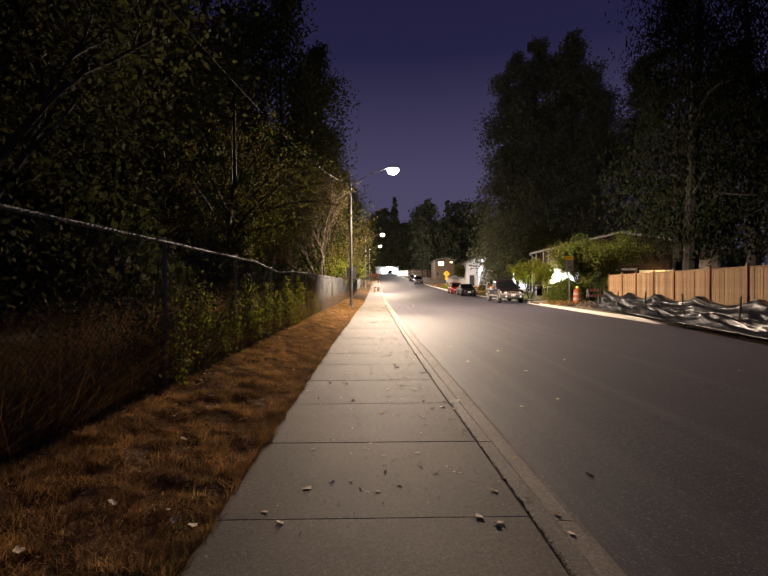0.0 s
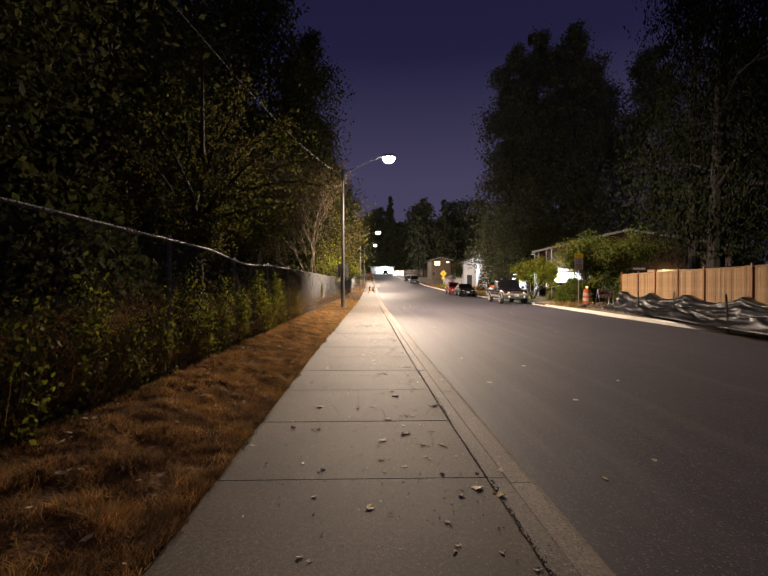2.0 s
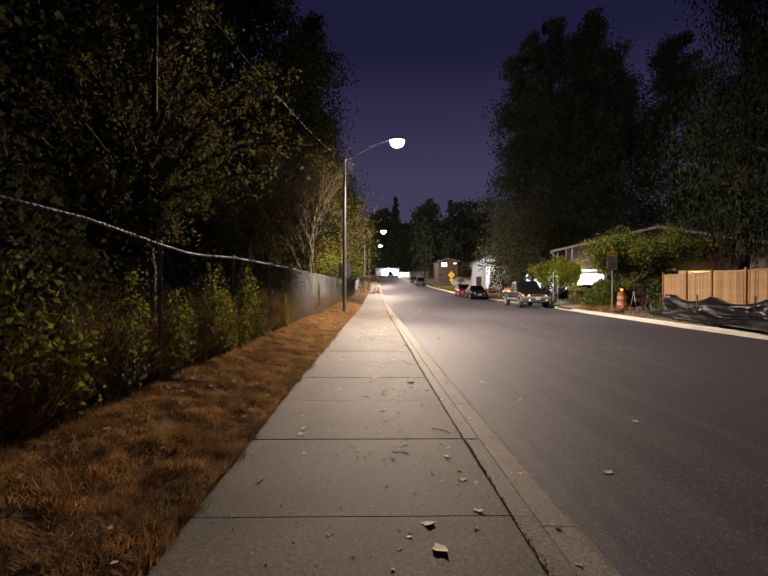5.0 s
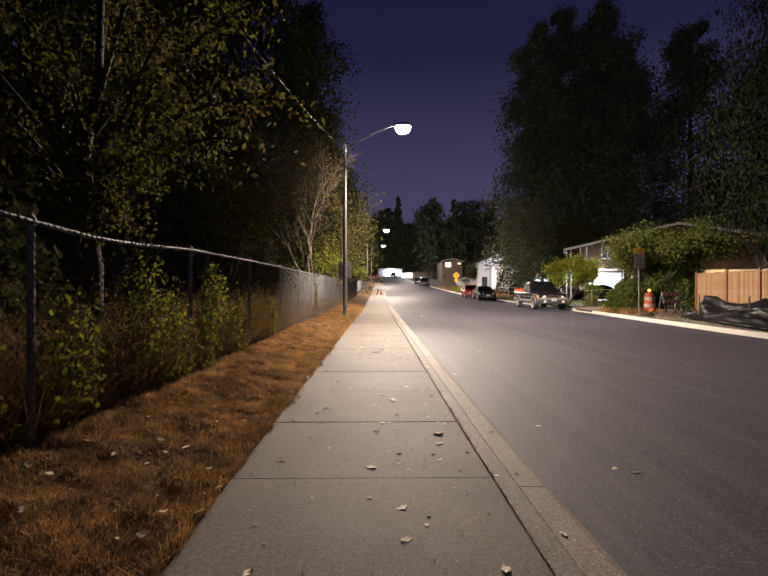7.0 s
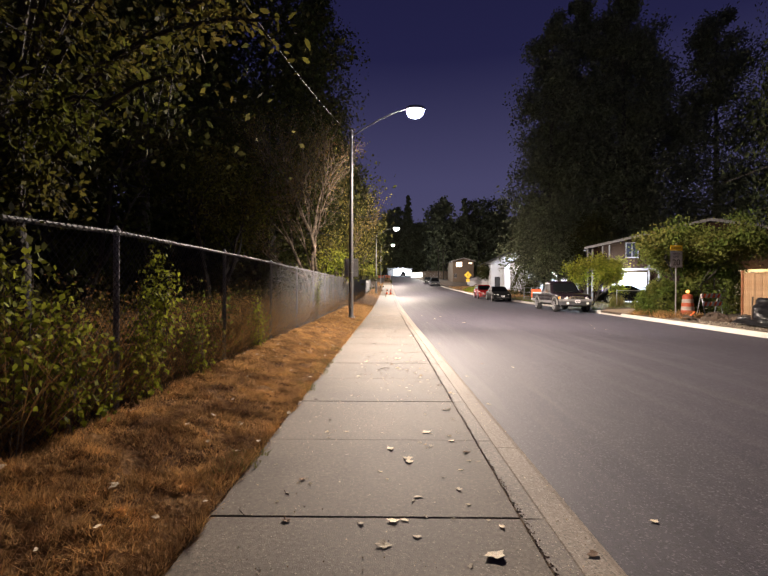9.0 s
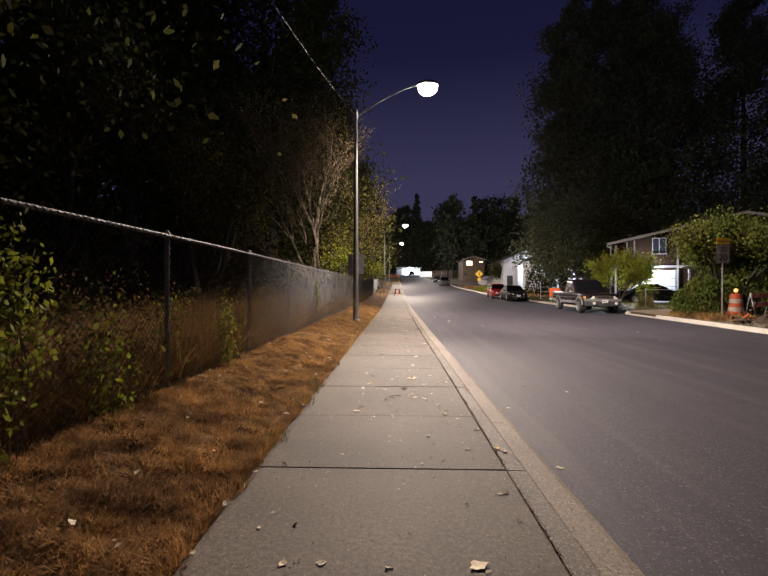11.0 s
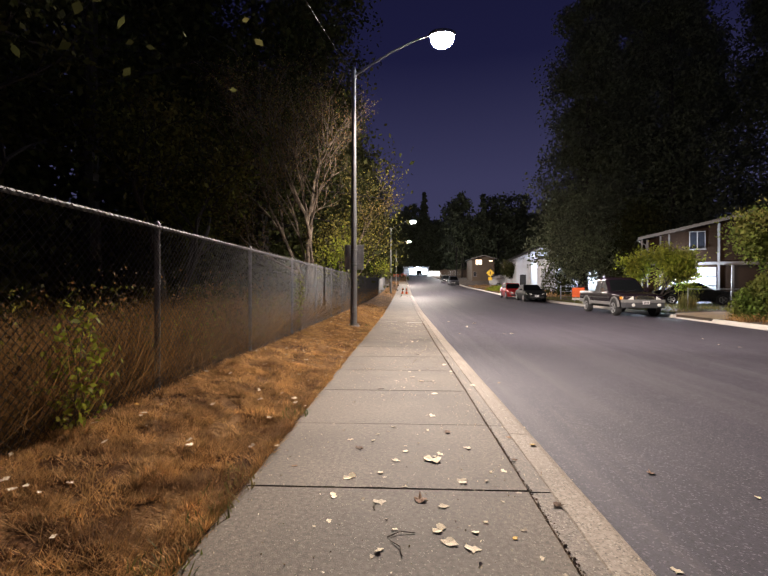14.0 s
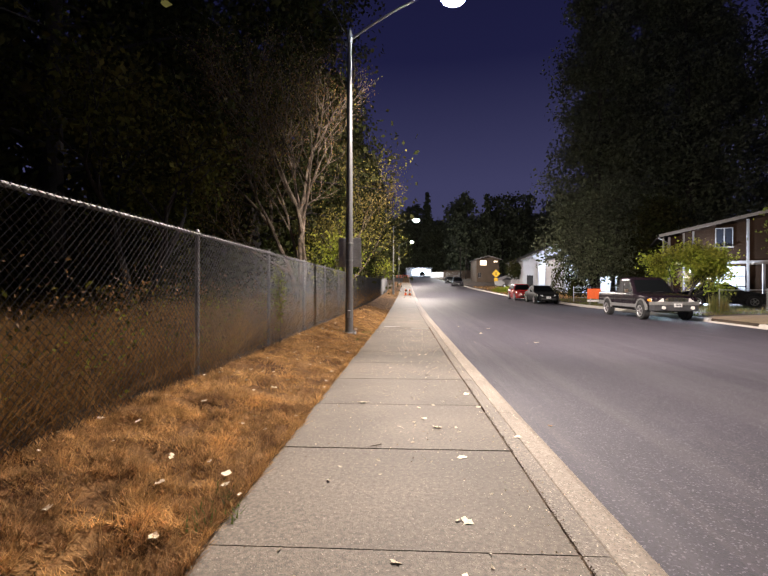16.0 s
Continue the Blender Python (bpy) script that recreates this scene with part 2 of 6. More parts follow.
WHITEWALL = mat("white_painted_wall", (0.46, 0.47, 0.49), 0.65, scale=1.0, vary=0.08, fine=20, bump=0.05)
TANWALL = mat("tan_siding", (0.10, 0.073, 0.050), 0.8, scale=1.0, vary=0.15, fine=20)
BEIGEWALL = mat("beige_wall", (0.50, 0.42, 0.28), 0.75, scale=1.0, vary=0.1, fine=20)
ROOFING = mat("dark_shingle_roof", (0.045, 0.042, 0.042), 0.9, scale=3, vary=0.3, fine=18, bump=0.4, thick=0.03)
WINDOWGLASS = mat("night_window_glass", (0.02, 0.022, 0.028), 0.05, scale=2, vary=0.1, fine=10, bump=0, spec=0.7)
LITWINDOW = glow("lit_window", (1.0, 0.70, 0.42), 2.2)
LITSCREEN = glow("lit_bay", (0.75, 0.9, 1.0), 6.0)
DRYLEAF = mat("dry_leaf", (0.90, 0.80, 0.60), 0.7, scale=20, vary=0.3, fine=90, bump=0.2, obj=0.4, second=(0.76, 0.62, 0.40))
YELLEAF = mat("yellow_leaf", (0.62, 0.36, 0.03), 0.6, scale=20, vary=0.25, fine=90, bump=0.2, obj=0.3)
BROWNLEAF = mat("brown_leaf", (0.26, 0.15, 0.08), 0.8, scale=20, vary=0.3, fine=90, bump=0.2, obj=0.4)
TWIG = mat("twig", (0.10, 0.075, 0.05), 0.9, scale=9, vary=0.3, fine=60)
DIRT = mat("tan_dirt", (0.33, 0.25, 0.16), 0.95, scale=1.0, vary=0.25, fine=22, bump=0.4, thick=0.02)
JOINTDIRT = mat("joint_dirt", (0.12, 0.084, 0.054), 0.95, scale=6, vary=0.35, fine=50, bump=0.3, spec=0.1)
CABLE = mat("black_cable", (0.03, 0.03, 0.03), 0.8, scale=9, vary=0.1, fine=60, bump=0)
PAINTSPOT = mat("white_paint_mark", (0.62, 0.60, 0.56), 0.8, scale=14, vary=0.3, fine=60)


def translucent(m, share):
    """Lets light through a thin leaf: a share of its light passes to the other side."""
    n, l = m.node_tree.nodes, m.node_tree.links
    b, out = n["Principled BSDF"], n["Material Output"]
    tr = n.new("ShaderNodeBsdfTranslucent")
    l.new(b.inputs["Base Color"].links[0].from_socket, tr.inputs["Color"])
    mx = n.new("ShaderNodeMixShader")
    mx.inputs[0].default_value = share
    l.new(b.outputs[0], mx.inputs[1])
    l.new(tr.outputs[0], mx.inputs[2])
    l.new(mx.outputs[0], out.inputs["Surface"])


for m_ in (LEAF_DARK, LEAF_MID, LEAF_LIME, LEAF_OLIVE, LEAF_HAZED, LEAF_GOLD, LEAF_RUST, DRYGRASS, TALLGRASS, GREENGRASS):
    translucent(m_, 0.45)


def dusty(m):
    """Pale dust in long streaks along the street."""
    n, l = m.node_tree.nodes, m.node_tree.links
    b = n["Principled BSDF"]
    old = b.inputs["Base Color"].links[0].from_socket
    geo, mp, no, mr, mx = [n.new(k) for k in ("ShaderNodeNewGeometry", "ShaderNodeMapping", "ShaderNodeTexNoise", "ShaderNodeMapRange", "ShaderNodeMix")]
    mp.inputs["Scale"].default_value = (2.2, 0.06, 1)
    no.inputs["Scale"].default_value, no.inputs["Detail"].default_value = 1.0, 5
    mr.inputs[1].default_value, mr.inputs[2].default_value, mr.inputs[4].default_value = 0.5, 0.72, 0.15
    mx.data_type = "RGBA"
    mx.inputs[7].default_value = (0.22, 0.205, 0.20, 1)
    l.new(geo.outputs["Position"], mp.inputs["Vector"])
    l.new(mp.outputs[0], no.inputs["Vector"])
    l.new(no.outputs["Fac"], mr.inputs[0])
    l.new(mr.outputs[0], mx.inputs[0])
    l.new(old, mx.inputs[6])
    # pale grit swept towards the kerb of the sidewalk
    sx, near, mp2, no2, mr2, mu, mx2 = [n.new(k) for k in ("ShaderNodeSeparateXYZ", "ShaderNodeMapRange", "ShaderNodeMapping", "ShaderNodeTexNoise", "ShaderNodeMapRange", "ShaderNodeMath", "ShaderNodeMix")]
    l.new(geo.outputs["Position"], sx.inputs[0])
    l.new(sx.outputs["X"], near.inputs[0])
    near.inputs[1].default_value, near.inputs[2].default_value, near.inputs[3].default_value, near.inputs[4].default_value = 1.5, 3.0, 1.0, 0.0
    mp2.inputs["Scale"].default_value = (7.0, 0.35, 1)
    no2.inputs["Scale"].default_value, no2.inputs["Detail"].default_value = 1.0, 6
    mr2.inputs[1].default_value, mr2.inputs[2].default_value, mr2.inputs[4].default_value = 0.52, 0.75, 0.22
    l.new(geo.outputs["Position"], mp2.inputs["Vector"])
    l.new(mp2.outputs[0], no2.inputs["Vector"])
    l.new(no2.outputs["Fac"], mr2.inputs[0])
    mu.operation = "MULTIPLY"
    l.new(near.outputs[0], mu.inputs[0])
    l.new(mr2.outputs[0], mu.inputs[1])
    mx2.data_type = "RGBA"
    mx2.inputs[7].default_value = (0.20, 0.175, 0.16, 1)
    l.new(mu.outputs[0], mx2.inputs[0])
    l.new(mx.outputs[2], mx2.inputs[6])
    l.new(mx2.outputs[2], b.inputs["Base Color"])


dusty(ASPHALT)


# ---- mesh helpers ----
class Shape:
    """Gathers boxes, tubes, lofts and faces into one mesh."""

    def __init__(self):
        self.v, self.f = [], []

    def add(self, verts, faces, m=None):
        k = len(self.v)
        self.v += [tuple(m @ Vector(p)) if m else tuple(p) for p in verts]
        self.f += [tuple(i + k for i in f) for f in faces]
        return self

    def box(self, x0, x1, y0, y1, z0, z1, c=0.0, m=None):
        """A box whose edges are cut back by c."""
        if c <= 0:
            v = [(x, y, z) for x in (x0, x1) for y in (y0, y1) for z in (z0, z1)]
            return self.add(v, [(0, 1, 3, 2), (4, 6, 7, 5), (0, 4, 5, 1), (2, 3, 7, 6), (0, 2, 6, 4), (1, 5, 7, 3)], m)
        rings = []
        for z, k in ((z0, c), (z0 + c, 0), (z1 - c, 0), (z1, c)):
            a, b, d, f = x0 + k, x1 - k, y0 + k, y1 - k
            rings.append([(a + c, d, z), (b - c, d, z), (b, d + c, z), (b, f - c, z), (b - c, f, z), (a + c, f, z), (a, f - c, z), (a, d + c, z)])
        return self.loft(rings, m)

    def loft(self, rings, m=None, caps=True):
        n = len(rings[0])
        v = [p for r in rings for p in r]
        f = []
        for i in range(len(rings) - 1):
            for j in range(n):
                k = (j + 1) % n
                f.append((i * n + j, i * n + k, (i + 1) * n + k, (i + 1) * n + j))
        if caps:
            f.append(tuple(range(n - 1, -1, -1)))
            f.append(tuple((len(rings) - 1) * n + j for j in range(n)))
        return self.add(v, f, m)

    def tube(self, pts, radii, n=8, m=None):
        pts = [Vector(p) for p in pts]
        rings = []
        for i, p in enumerate(pts):
            d = (pts[min(i + 1, len(pts) - 1)] - pts[max(i - 1, 0)]).normalized()
            q = d.to_track_quat("Z", "Y")
            r = radii[i] if isinstance(radii, (list, tuple)) else radii
            rings.append([tuple(p + q @ Vector((r * math.cos(6.28319 * j / n), r * math.sin(6.28319 * j / n), 0))) for j in range(n)])
        return self.loft(rings, m)

    def lathe(self, prof, n=20, m=None):
        """Turns (radius, height) pairs about the z axis."""
        return self.loft([[(r * math.cos(6.28319 * j / n), r * math.sin(6.28319 * j / n), z) for j in range(n)] for r, z in prof], m)

    def plate(self, pts, thick, m=None):
        """An outline in x and z, thickened along y from 0."""
        return self.loft([[(x, 0, z) for x, z in pts], [(x, thick, z) for x, z in pts]], m)

    def mesh(self, name, material, smooth=False):
        me = bpy.data.meshes.new(name)
        me.from_pydata(self.v, [], self.f)
        me.materials.append(material)
        if smooth:
            me.shade_smooth()
        bm = bmesh.new()
        bm.from_mesh(me)
        bmesh.ops.recalc_face_normals(bm, faces=bm.faces)
        bm.to_mesh(me)
        bm.free()
        if smooth:
            me.set_sharp_from_angle(angle=radians(38))
        return me

    def part(self, name, material, parent=None, label="", smooth=False):
        ob = new(name, self.mesh(name, material, smooth))
        ob.parent = parent
        if label:
            ob["label"] = label
        return ob


def quads(name, v, material, parent=None, n=4):
    """A mesh of loose faces of n corners from an array (count * n, 3)."""
    v = np.ascontiguousarray(v, dtype=np.float32).reshape(-1, 3)
    me = bpy.data.meshes.new(name)
    cnt = len(v) // n
    me.vertices.add(len(v))
    me.vertices.foreach_set("co", v.ravel())
    me.loops.add(len(v))
    me.loops.foreach_set("vertex_index", np.arange(len(v), dtype=np.int32))
    me.polygons.add(cnt)
    me.polygons.foreach_set("loop_start", np.arange(0, len(v), n, dtype=np.int32))
    me.update(calc_edges=True)
    me.materials.append(material)
    ob = new(name, me)
    ob.parent = parent
    return ob


def empty(name, m, label, category, group="", kind=""):
    ob = new(name)
    ob.empty_display_size = 0.2
    ob.matrix_basis = m
    return tagged(ob, label, category, group, kind)


RNG = np.random.default_rng(7)


def unit(n):
    a = RNG.normal(size=(n, 3))
    return a / np.linalg.norm(a, axis=1, keepdims=True)


def leaves(c, size, droop=0.0, narrow=0.62):
    """A pointed four-cornered leaf at each of the places c."""
    n = len(c)
    u = unit(n)
    u[:, 2] -= droop
    u /= np.linalg.norm(u, axis=1, keepdims=True)
    w = np.cross(u, unit(n))
    w /= np.linalg.norm(w, axis=1, keepdims=True) + 1e-6
    s = (size * RNG.uniform(0.55, 1.3, n))[:, None]
    a, b = u * s * 0.5, w * s * 0.5 * narrow
    return np.stack([c - a, c + b - a * 0.1, c + a, c - b - a * 0.1], 1).reshape(-1, 3)


def blades(xy, z, h, lean, width):
    """Grass blades: narrow triangles that lean."""
    n = len(xy)
    ang = RNG.uniform(0, 6.283, n)
    d = np.stack([np.cos(ang), np.sin(ang)], 1)
    hh = h * RNG.uniform(0.4, 1.25, n)
    base = np.column_stack([xy, z])
    w = np.column_stack([-d[:, 1], d[:, 0], np.zeros(n)]) * (width * RNG.uniform(0.6, 1.4, n))[:, None]
    tip = base + np.column_stack([d * (hh * lean * RNG.uniform(0.2, 1.6, n))[:, None], hh])
    return np.stack([base - w, base + w, tip], 1).reshape(-1, 3)


# ---- ground lines ----
def lerp(y, ys, vs):
    return float(np.interp(y, ys, vs))


def walk_left(y):
    return lerp(y, (4, 14, 24, 36), (-0.82, -0.90, -0.88, -0.80))


def walk_right(y):
    return lerp(y, (4, 9, 14, 22, 28, 40), (1.21, 1.08, 1.0, 0.95, 0.88, 0.84))


def kerb_edge(y):
    return lerp(y, (4, 9, 14, 21, 28, 40), (1.565, 1.505, 1.425, 1.365, 1.29, 1.225))


def right_edge(y):
    return lerp(y, (0, 20, 25, 32, 37, 41, 47, 53, 70, 90, 112, 140, 170), (11.5, 11.5, 11.75, 12.25, 12.65, 12.95, 12.9, 12.5, 12.0, 11.4, 11.2, 9.5, 8.0))


ROAD_Z = -0.125


def verge_z(x, y):
    k = min(1.0, max(0.0, (walk_left(y) - x) / 1.45))
    bumps = 0.035 * noise.noise((x * 2.6, y * 2.6, 2)) + 0.03 * noise.noise((x * 6.5, y * 6.5, 8)) if y < 45 else 0.0
    return 0.22 * k * k * (3 - 2 * k) + min(1.0, k * 4) * bumps + rise(y)


def right_z(x, y):
    k = min(1.0, max(0.0, (x - right_edge(y)) / 3.0))
    return 0.02 + 0.12 * k + rise(y)


def grid_mesh(name, ys, row, material, smooth=True):
    """A sheet from rows of points: row(y) gives the (x, z) across."""
    v, f = [], []
    for y in ys:
        r = row(y)
        w = len(r)
        v += [(x, y, z) for x, z in r]
    for i in range(len(ys) - 1):
        for j in range(w - 1):
            a = i * w + j
            f.append((a, a + 1, a + w + 1, a + w))
    me = bpy.data.meshes.new(name)
    me.from_pydata(v, [], f)
    me.materials.append(material)
    if smooth:
        me.shade_smooth()
    return new(name, me)


LONG = [-40, -25, -15, -10] + [y * 1.0 for y in range(-6, 60)] + [60 + 3 * i for i in range(40)] + [185, 200, 230, 270, 330, 450, 800]


def ground_row(y):
    wl_, re = walk_left(y), right_edge(y)
    left = [(-400, 0.6 + rise(y)), (-60, 0.5 + rise(y)), (-12, 0.3 + rise(y)), (-5, 0.24 + rise(y))]
    left += [(x, verge_z(x, y) - 0.07) for x in (-3.2, -2.7, -2.36, -2.0, -1.7, -1.4, -1.15)] + [(wl_ - 0.02, 0.0 + rise(y)), (wl_ + 0.1, -0.2 + rise(y))]
    right = [(re + 0.05, -0.3 + rise(y)), (re + 0.16, right_z(re + 0.16, y) - 0.01)] + [(re + d, right_z(re + d, y)) for d in (1.0, 2.0, 3.2, 6, 12, 30, 80, 400)]
    return left + right


ground = tagged(grid_mesh("ground", LONG, ground_row, SOIL), "dark bare soil and dry ground on both sides of the street", "ground", kind="structure")
road = tagged(grid_mesh("road", LONG[1:-3], lambda y: [(kerb_edge(y) - 0.12 + (right_edge(y) + 0.08 - kerb_edge(y) + 0.12) * k, rise(y) + ROAD_Z + 0.05 * (1 - (2 * k - 1) ** 2)) for k in [i / 12 for i in range(13)]], ASPHALT),
              "dark smooth asphalt street with faint tyre scuffs", "road", kind="structure")
verge = tagged(grid_mesh("verge", [y * 0.08 for y in range(-30, 500)] + [40 + y * 0.5 for y in range(160)], lambda y: [(x, verge_z(x, y) + 0.002) for x in [walk_left(y) - 0.01 - 1.62 * i / 20 for i in range(21)]], VERGE),
               "narrow verge of dry brown soil between sidewalk and fence", "verge", kind="structure")


# ---- street lamps ----
def street_lamp(y, label, sign=False):
    g = rise(y)
    lamp = empty("street_lamp", pose(-1.40, y, verge_z(-1.40, y)), label, "street lamp", "street lamps along the sidewalk")
    Shape().box(-0.17, 0.17, -0.17, 0.17, -0.02, 0.03, 0.008).part("base_plate", GALV, lamp)
    bolt = Shape().lathe([(0.018, 0.03), (0.018, 0.07), (0.012, 0.075)], 8).mesh("bolt", GALV)
    for sx in (-1, 1):
        for sy in (-1, 1):
            b = new("bolt", bolt)
            b.parent, b.location = lamp, (sx * 0.13, sy * 0.13, 0)
    Shape().tube([(0, 0, 0.03), (0, 0, 0.12), (0, 0, 1), (0, 0, 4), (0, 0, 8.05)], [0.125, 0.105, 0.1, 0.083, 0.06], 16).part("pole", POLE, lamp, smooth=True)
    Shape().box(-0.05, 0.05, -0.118, -0.085, 0.42, 0.62, 0.01).part("hand_hole_cover", GALV, lamp)
    Shape().lathe([(0.062, 8.03), (0.066, 8.06), (0.04, 8.11), (0.0, 8.12)], 12).part("pole_cap", GALV, lamp)
    arm = [(0.05, 0, 7.86), (0.5, -0.05, 8.13), (1.2, -0.13, 8.5), (1.9, -0.22, 8.78), (2.35, -0.28, 8.89)]
    Shape().tube(arm, [0.04, 0.036, 0.032, 0.03, 0.03], 10).part("arm", POLE, lamp, smooth=True)
    Shape().tube([(0, 0, 7.74), (0, 0, 7.98)], 0.078, 14).part("arm_collar", GALV, lamp)
    hz = 8.93 - 0.0
    head = Shape()
    rings = []
    for k, (w, l, z) in enumerate(((0.29, 0.42, -0.02), (0.305, 0.44, 0.02), (0.28, 0.42, 0.08), (0.18, 0.32, 0.14), (0.06, 0.18, 0.17))):
        rings.append([(2.70 + l * math.cos(a) * (1.0 if math.cos(a) > 0 else 0.9), -0.3 + w * math.sin(a), hz + z - (verge_z(-1.40, y) - g)) for a in [6.28319 * j / 20 for j in range(20)]])
    inner = [[(2.70 + (p[0] - 2.70) * 0.93, -0.3 + (p[1] + 0.3) * 0.93, p[2]) for p in rings[0]], [(2.70 + (p[0] - 2.70) * 0.9, -0.3 + (p[1] + 0.3) * 0.9, p[2] + 0.075) for p in rings[0]]]
    head.loft(list(reversed(rings)) + inner)
    h = head.part("lamp_head", HOUSING, lamp, smooth=False)
    # lens bulges oversized so that its bright disc stands in for bloom
    lens = Shape().loft([[(2.70 + (p[0] - 2.70) * k, -0.3 + (p[1] + 0.3) * k, p[2] + dz) for p in inner[1]] for k, dz in ((1.0, -0.004), (1.02, -0.075), (1.0, -0.16), (0.92, -0.25), (0.76, -0.33), (0.52, -0.39), (0.22, -0.42))])
    lens.part("lens", LENS, h, "bright white lit lens, oversized to imitate bloom")
    return lamp


lamp_1 = street_lamp(31.0, "tall grey street lamp with one arm, lit, on the dry verge")
Shape().box(-0.305, 0.305, 0.115, 0.121, 1.78, 2.56, 0.002).part("sign_panel", SIGNBACK, lamp_1, "bare metal back of a road sign")
for z in (1.95, 2.4):
    Shape().tube([(0, 0, z - 0.02), (0, 0, z + 0.02)], 0.104, 16).part("sign_band", GALV, lamp_1)
Shape().tube([(-0.06, 0, 7.75), (-0.16, 0, 7.8), (-0.2, 0, 7.66), (-0.17, -0.02, 7.5), (-0.2, -0.02, 7.42)], 0.014, 6).part("cable_tail", CABLE, lamp_1)
Shape().box(-0.13, -0.06, -0.04, 0.04, 7.68, 7.78, 0.01).part("cable_bracket", GALV, lamp_1)
street_lamp(72.6, "grey street lamp with one arm, lit, further along")
street_lamp(113.3, "distant grey street lamp, lit, beside the road")

wire_pts = [(-1.46 - 0.08 * k, 31 - 0.987 * k, 7.98 - 0.185 * k + 0.0045 * k * k) for k in [i * 1.2 for i in range(36)]]
tagged(Shape().tube(wire_pts, 0.008, 6).part("overhead_cable", CABLE), "thin black overhead cable sagging from the lamp pole into the trees", "cable")
tagged(Shape().tube([(-1.42, 31 + 1.0 * k, 7.9 + rise(31 + k) - 0.09 * k + 0.0022 * k * k) for k in [i * 2.0 for i in range(21)]], 0.01, 6).part("overhead_cable", CABLE), "thin black overhead cable strung between two lamp poles", "cable")


# ---- chain link fence ----
POSTS = [13.04 + 2.83 * k for k in range(-7, 24)]


def fence_top(y):
    return lerp(y, (0, 8, 11.6, 13.2, 14.0, 15.9, 20, 40), (2.08, 2.02, 1.99, 1.87, 1.83, 1.91, 1.93, 1.90)) + rise(y)


FX = -2.36
fence = empty("chain_link_fence", pose(FX, 13, 0.2), "tall weathered chain link fence with a sagging top rail", "fence")


def fpart(shape, name, material, label="", smooth=False):
    ob = shape.part(name, material, fence, label, smooth)
    ob.matrix_parent_inverse = fence.matrix_basis.inverted()
    return ob


for i, y in enumerate(POSTS):
    r = 0.036 if i == 13 else 0.028
    fpart(Shape().tube([(FX - 0.04, y, verge_z(FX, y) - 0.15), (FX - 0.04, y, fence_top(y) + 0.01)], r, 10).lathe([(r + 0.008, 0), (r + 0.008, 0.05), (r * 0.5, 0.085), (0, 0.09)], 10, pose(FX - 0.04, y, fence_top(y) - 0.02)), "post", DARKPOST, smooth=False)
for a, b in zip(POSTS[:-1], POSTS[1:]):
    seg = [a + (b - a) * k / 4 for k in range(5)]
    fpart(Shape().tube([(FX - 0.02, y, fence_top(y)) for y in seg], 0.021, 8), "top_rail", RAIL, smooth=True)
    ztop, zlow = (fence_top(a) + fence_top(b)) / 2, (verge_z(FX, a) + verge_z(FX, b)) / 2 + 0.02
    mesh = Shape()
    step, rad = 0.0707, 0.0026
    h = ztop - zlow
    n = int((b - a) / step)
    for s in (-1, 1):
        k0 = -int(h / step) - 1
        for k in range(k0, n + int(h / step) + 2):
            y0, y1 = a + k * step, a + k * step + s * h
            p0, p1 = 0.0, 1.0
            lo, hi = min(y0, y1), max(y0, y1)
            if hi <= a or lo >= b:
                continue
            t0 = max(0.0, min((a - y0) / (y1 - y0), (b - y0) / (y1 - y0)))
            t1 = min(1.0, max((a - y0) / (y1 - y0), (b - y0) / (y1 - y0)))
            if t1 - t0 < 0.01:
                continue
            pa = (FX + 0.012 + s * 0.0035, y0 + (y1 - y0) * t0, zlow + h * t0)
            yb = y0 + (y1 - y0) * t1
            pb = (FX + 0.012 + s * 0.0035, yb, zlow + h * t1)
            if t1 > 0.999:
                zz = fence_top(yb) + 0.03
                pb = (pb[0], yb + s * (zz - pb[2]), zz)
            d = Vector(pb) - Vector(pa)
            u = Vector((1, 0, 0))
            w = d.cross(u).normalized()
            ring = [u * rad, -u * rad * 0.5 + w * rad * 0.87, -u * rad * 0.5 - w * rad * 0.87]
            mesh.add([Vector(pa) + q for q in ring] + [Vector(pb) + q for q in ring], [(0, 1, 4, 3), (1, 2, 5, 4), (2, 0, 3, 5)])
    fpart(mesh, "mesh_panel", WIRE, "rusty grey diamond wire mesh")


# ---- grass ----
def scatter(n, x0, x1, y0, y1):
    return np.column_stack([RNG.uniform(x0, x1, n), RNG.uniform(y0, y1, n)])


def patchy(xy, scale, cut):
    keep = [noise.noise((p[0] * scale, p[1] * scale, 3.1)) > cut for p in xy]
    return xy[np.array(keep)]


def verge_zs(xy):
    return np.array([verge_z(x, y) for x, y in xy])


a = patchy(np.concatenate([scatter(210000, -2.42, -0.76, 1.5, 24), scatter(40000, -2.42, -0.78, 24, 40), scatter(12000, -2.42, -0.78, 40, 80)]), 4.5, -0.22)
a = a[[p[0] < walk_left(p[1]) - 0.01 + 0.09 * noise.noise((p[1] * 3, 1, 0)) for p in a]]
t_ = patchy(np.concatenate([scatter(15000, -2.4, -0.8, 1.5, 24), scatter(5000, -2.4, -0.8, 24, 45)]), 2.6, -0.02)
t_ = t_[[p[0] < walk_left(p[1]) - 0.015 + 0.07 * noise.noise((p[1] * 3, 1, 0)) for p in t_]]
t_ = np.repeat(t_, 13, 0)
t_ = t_ + RNG.normal(size=t_.shape) * 0.02
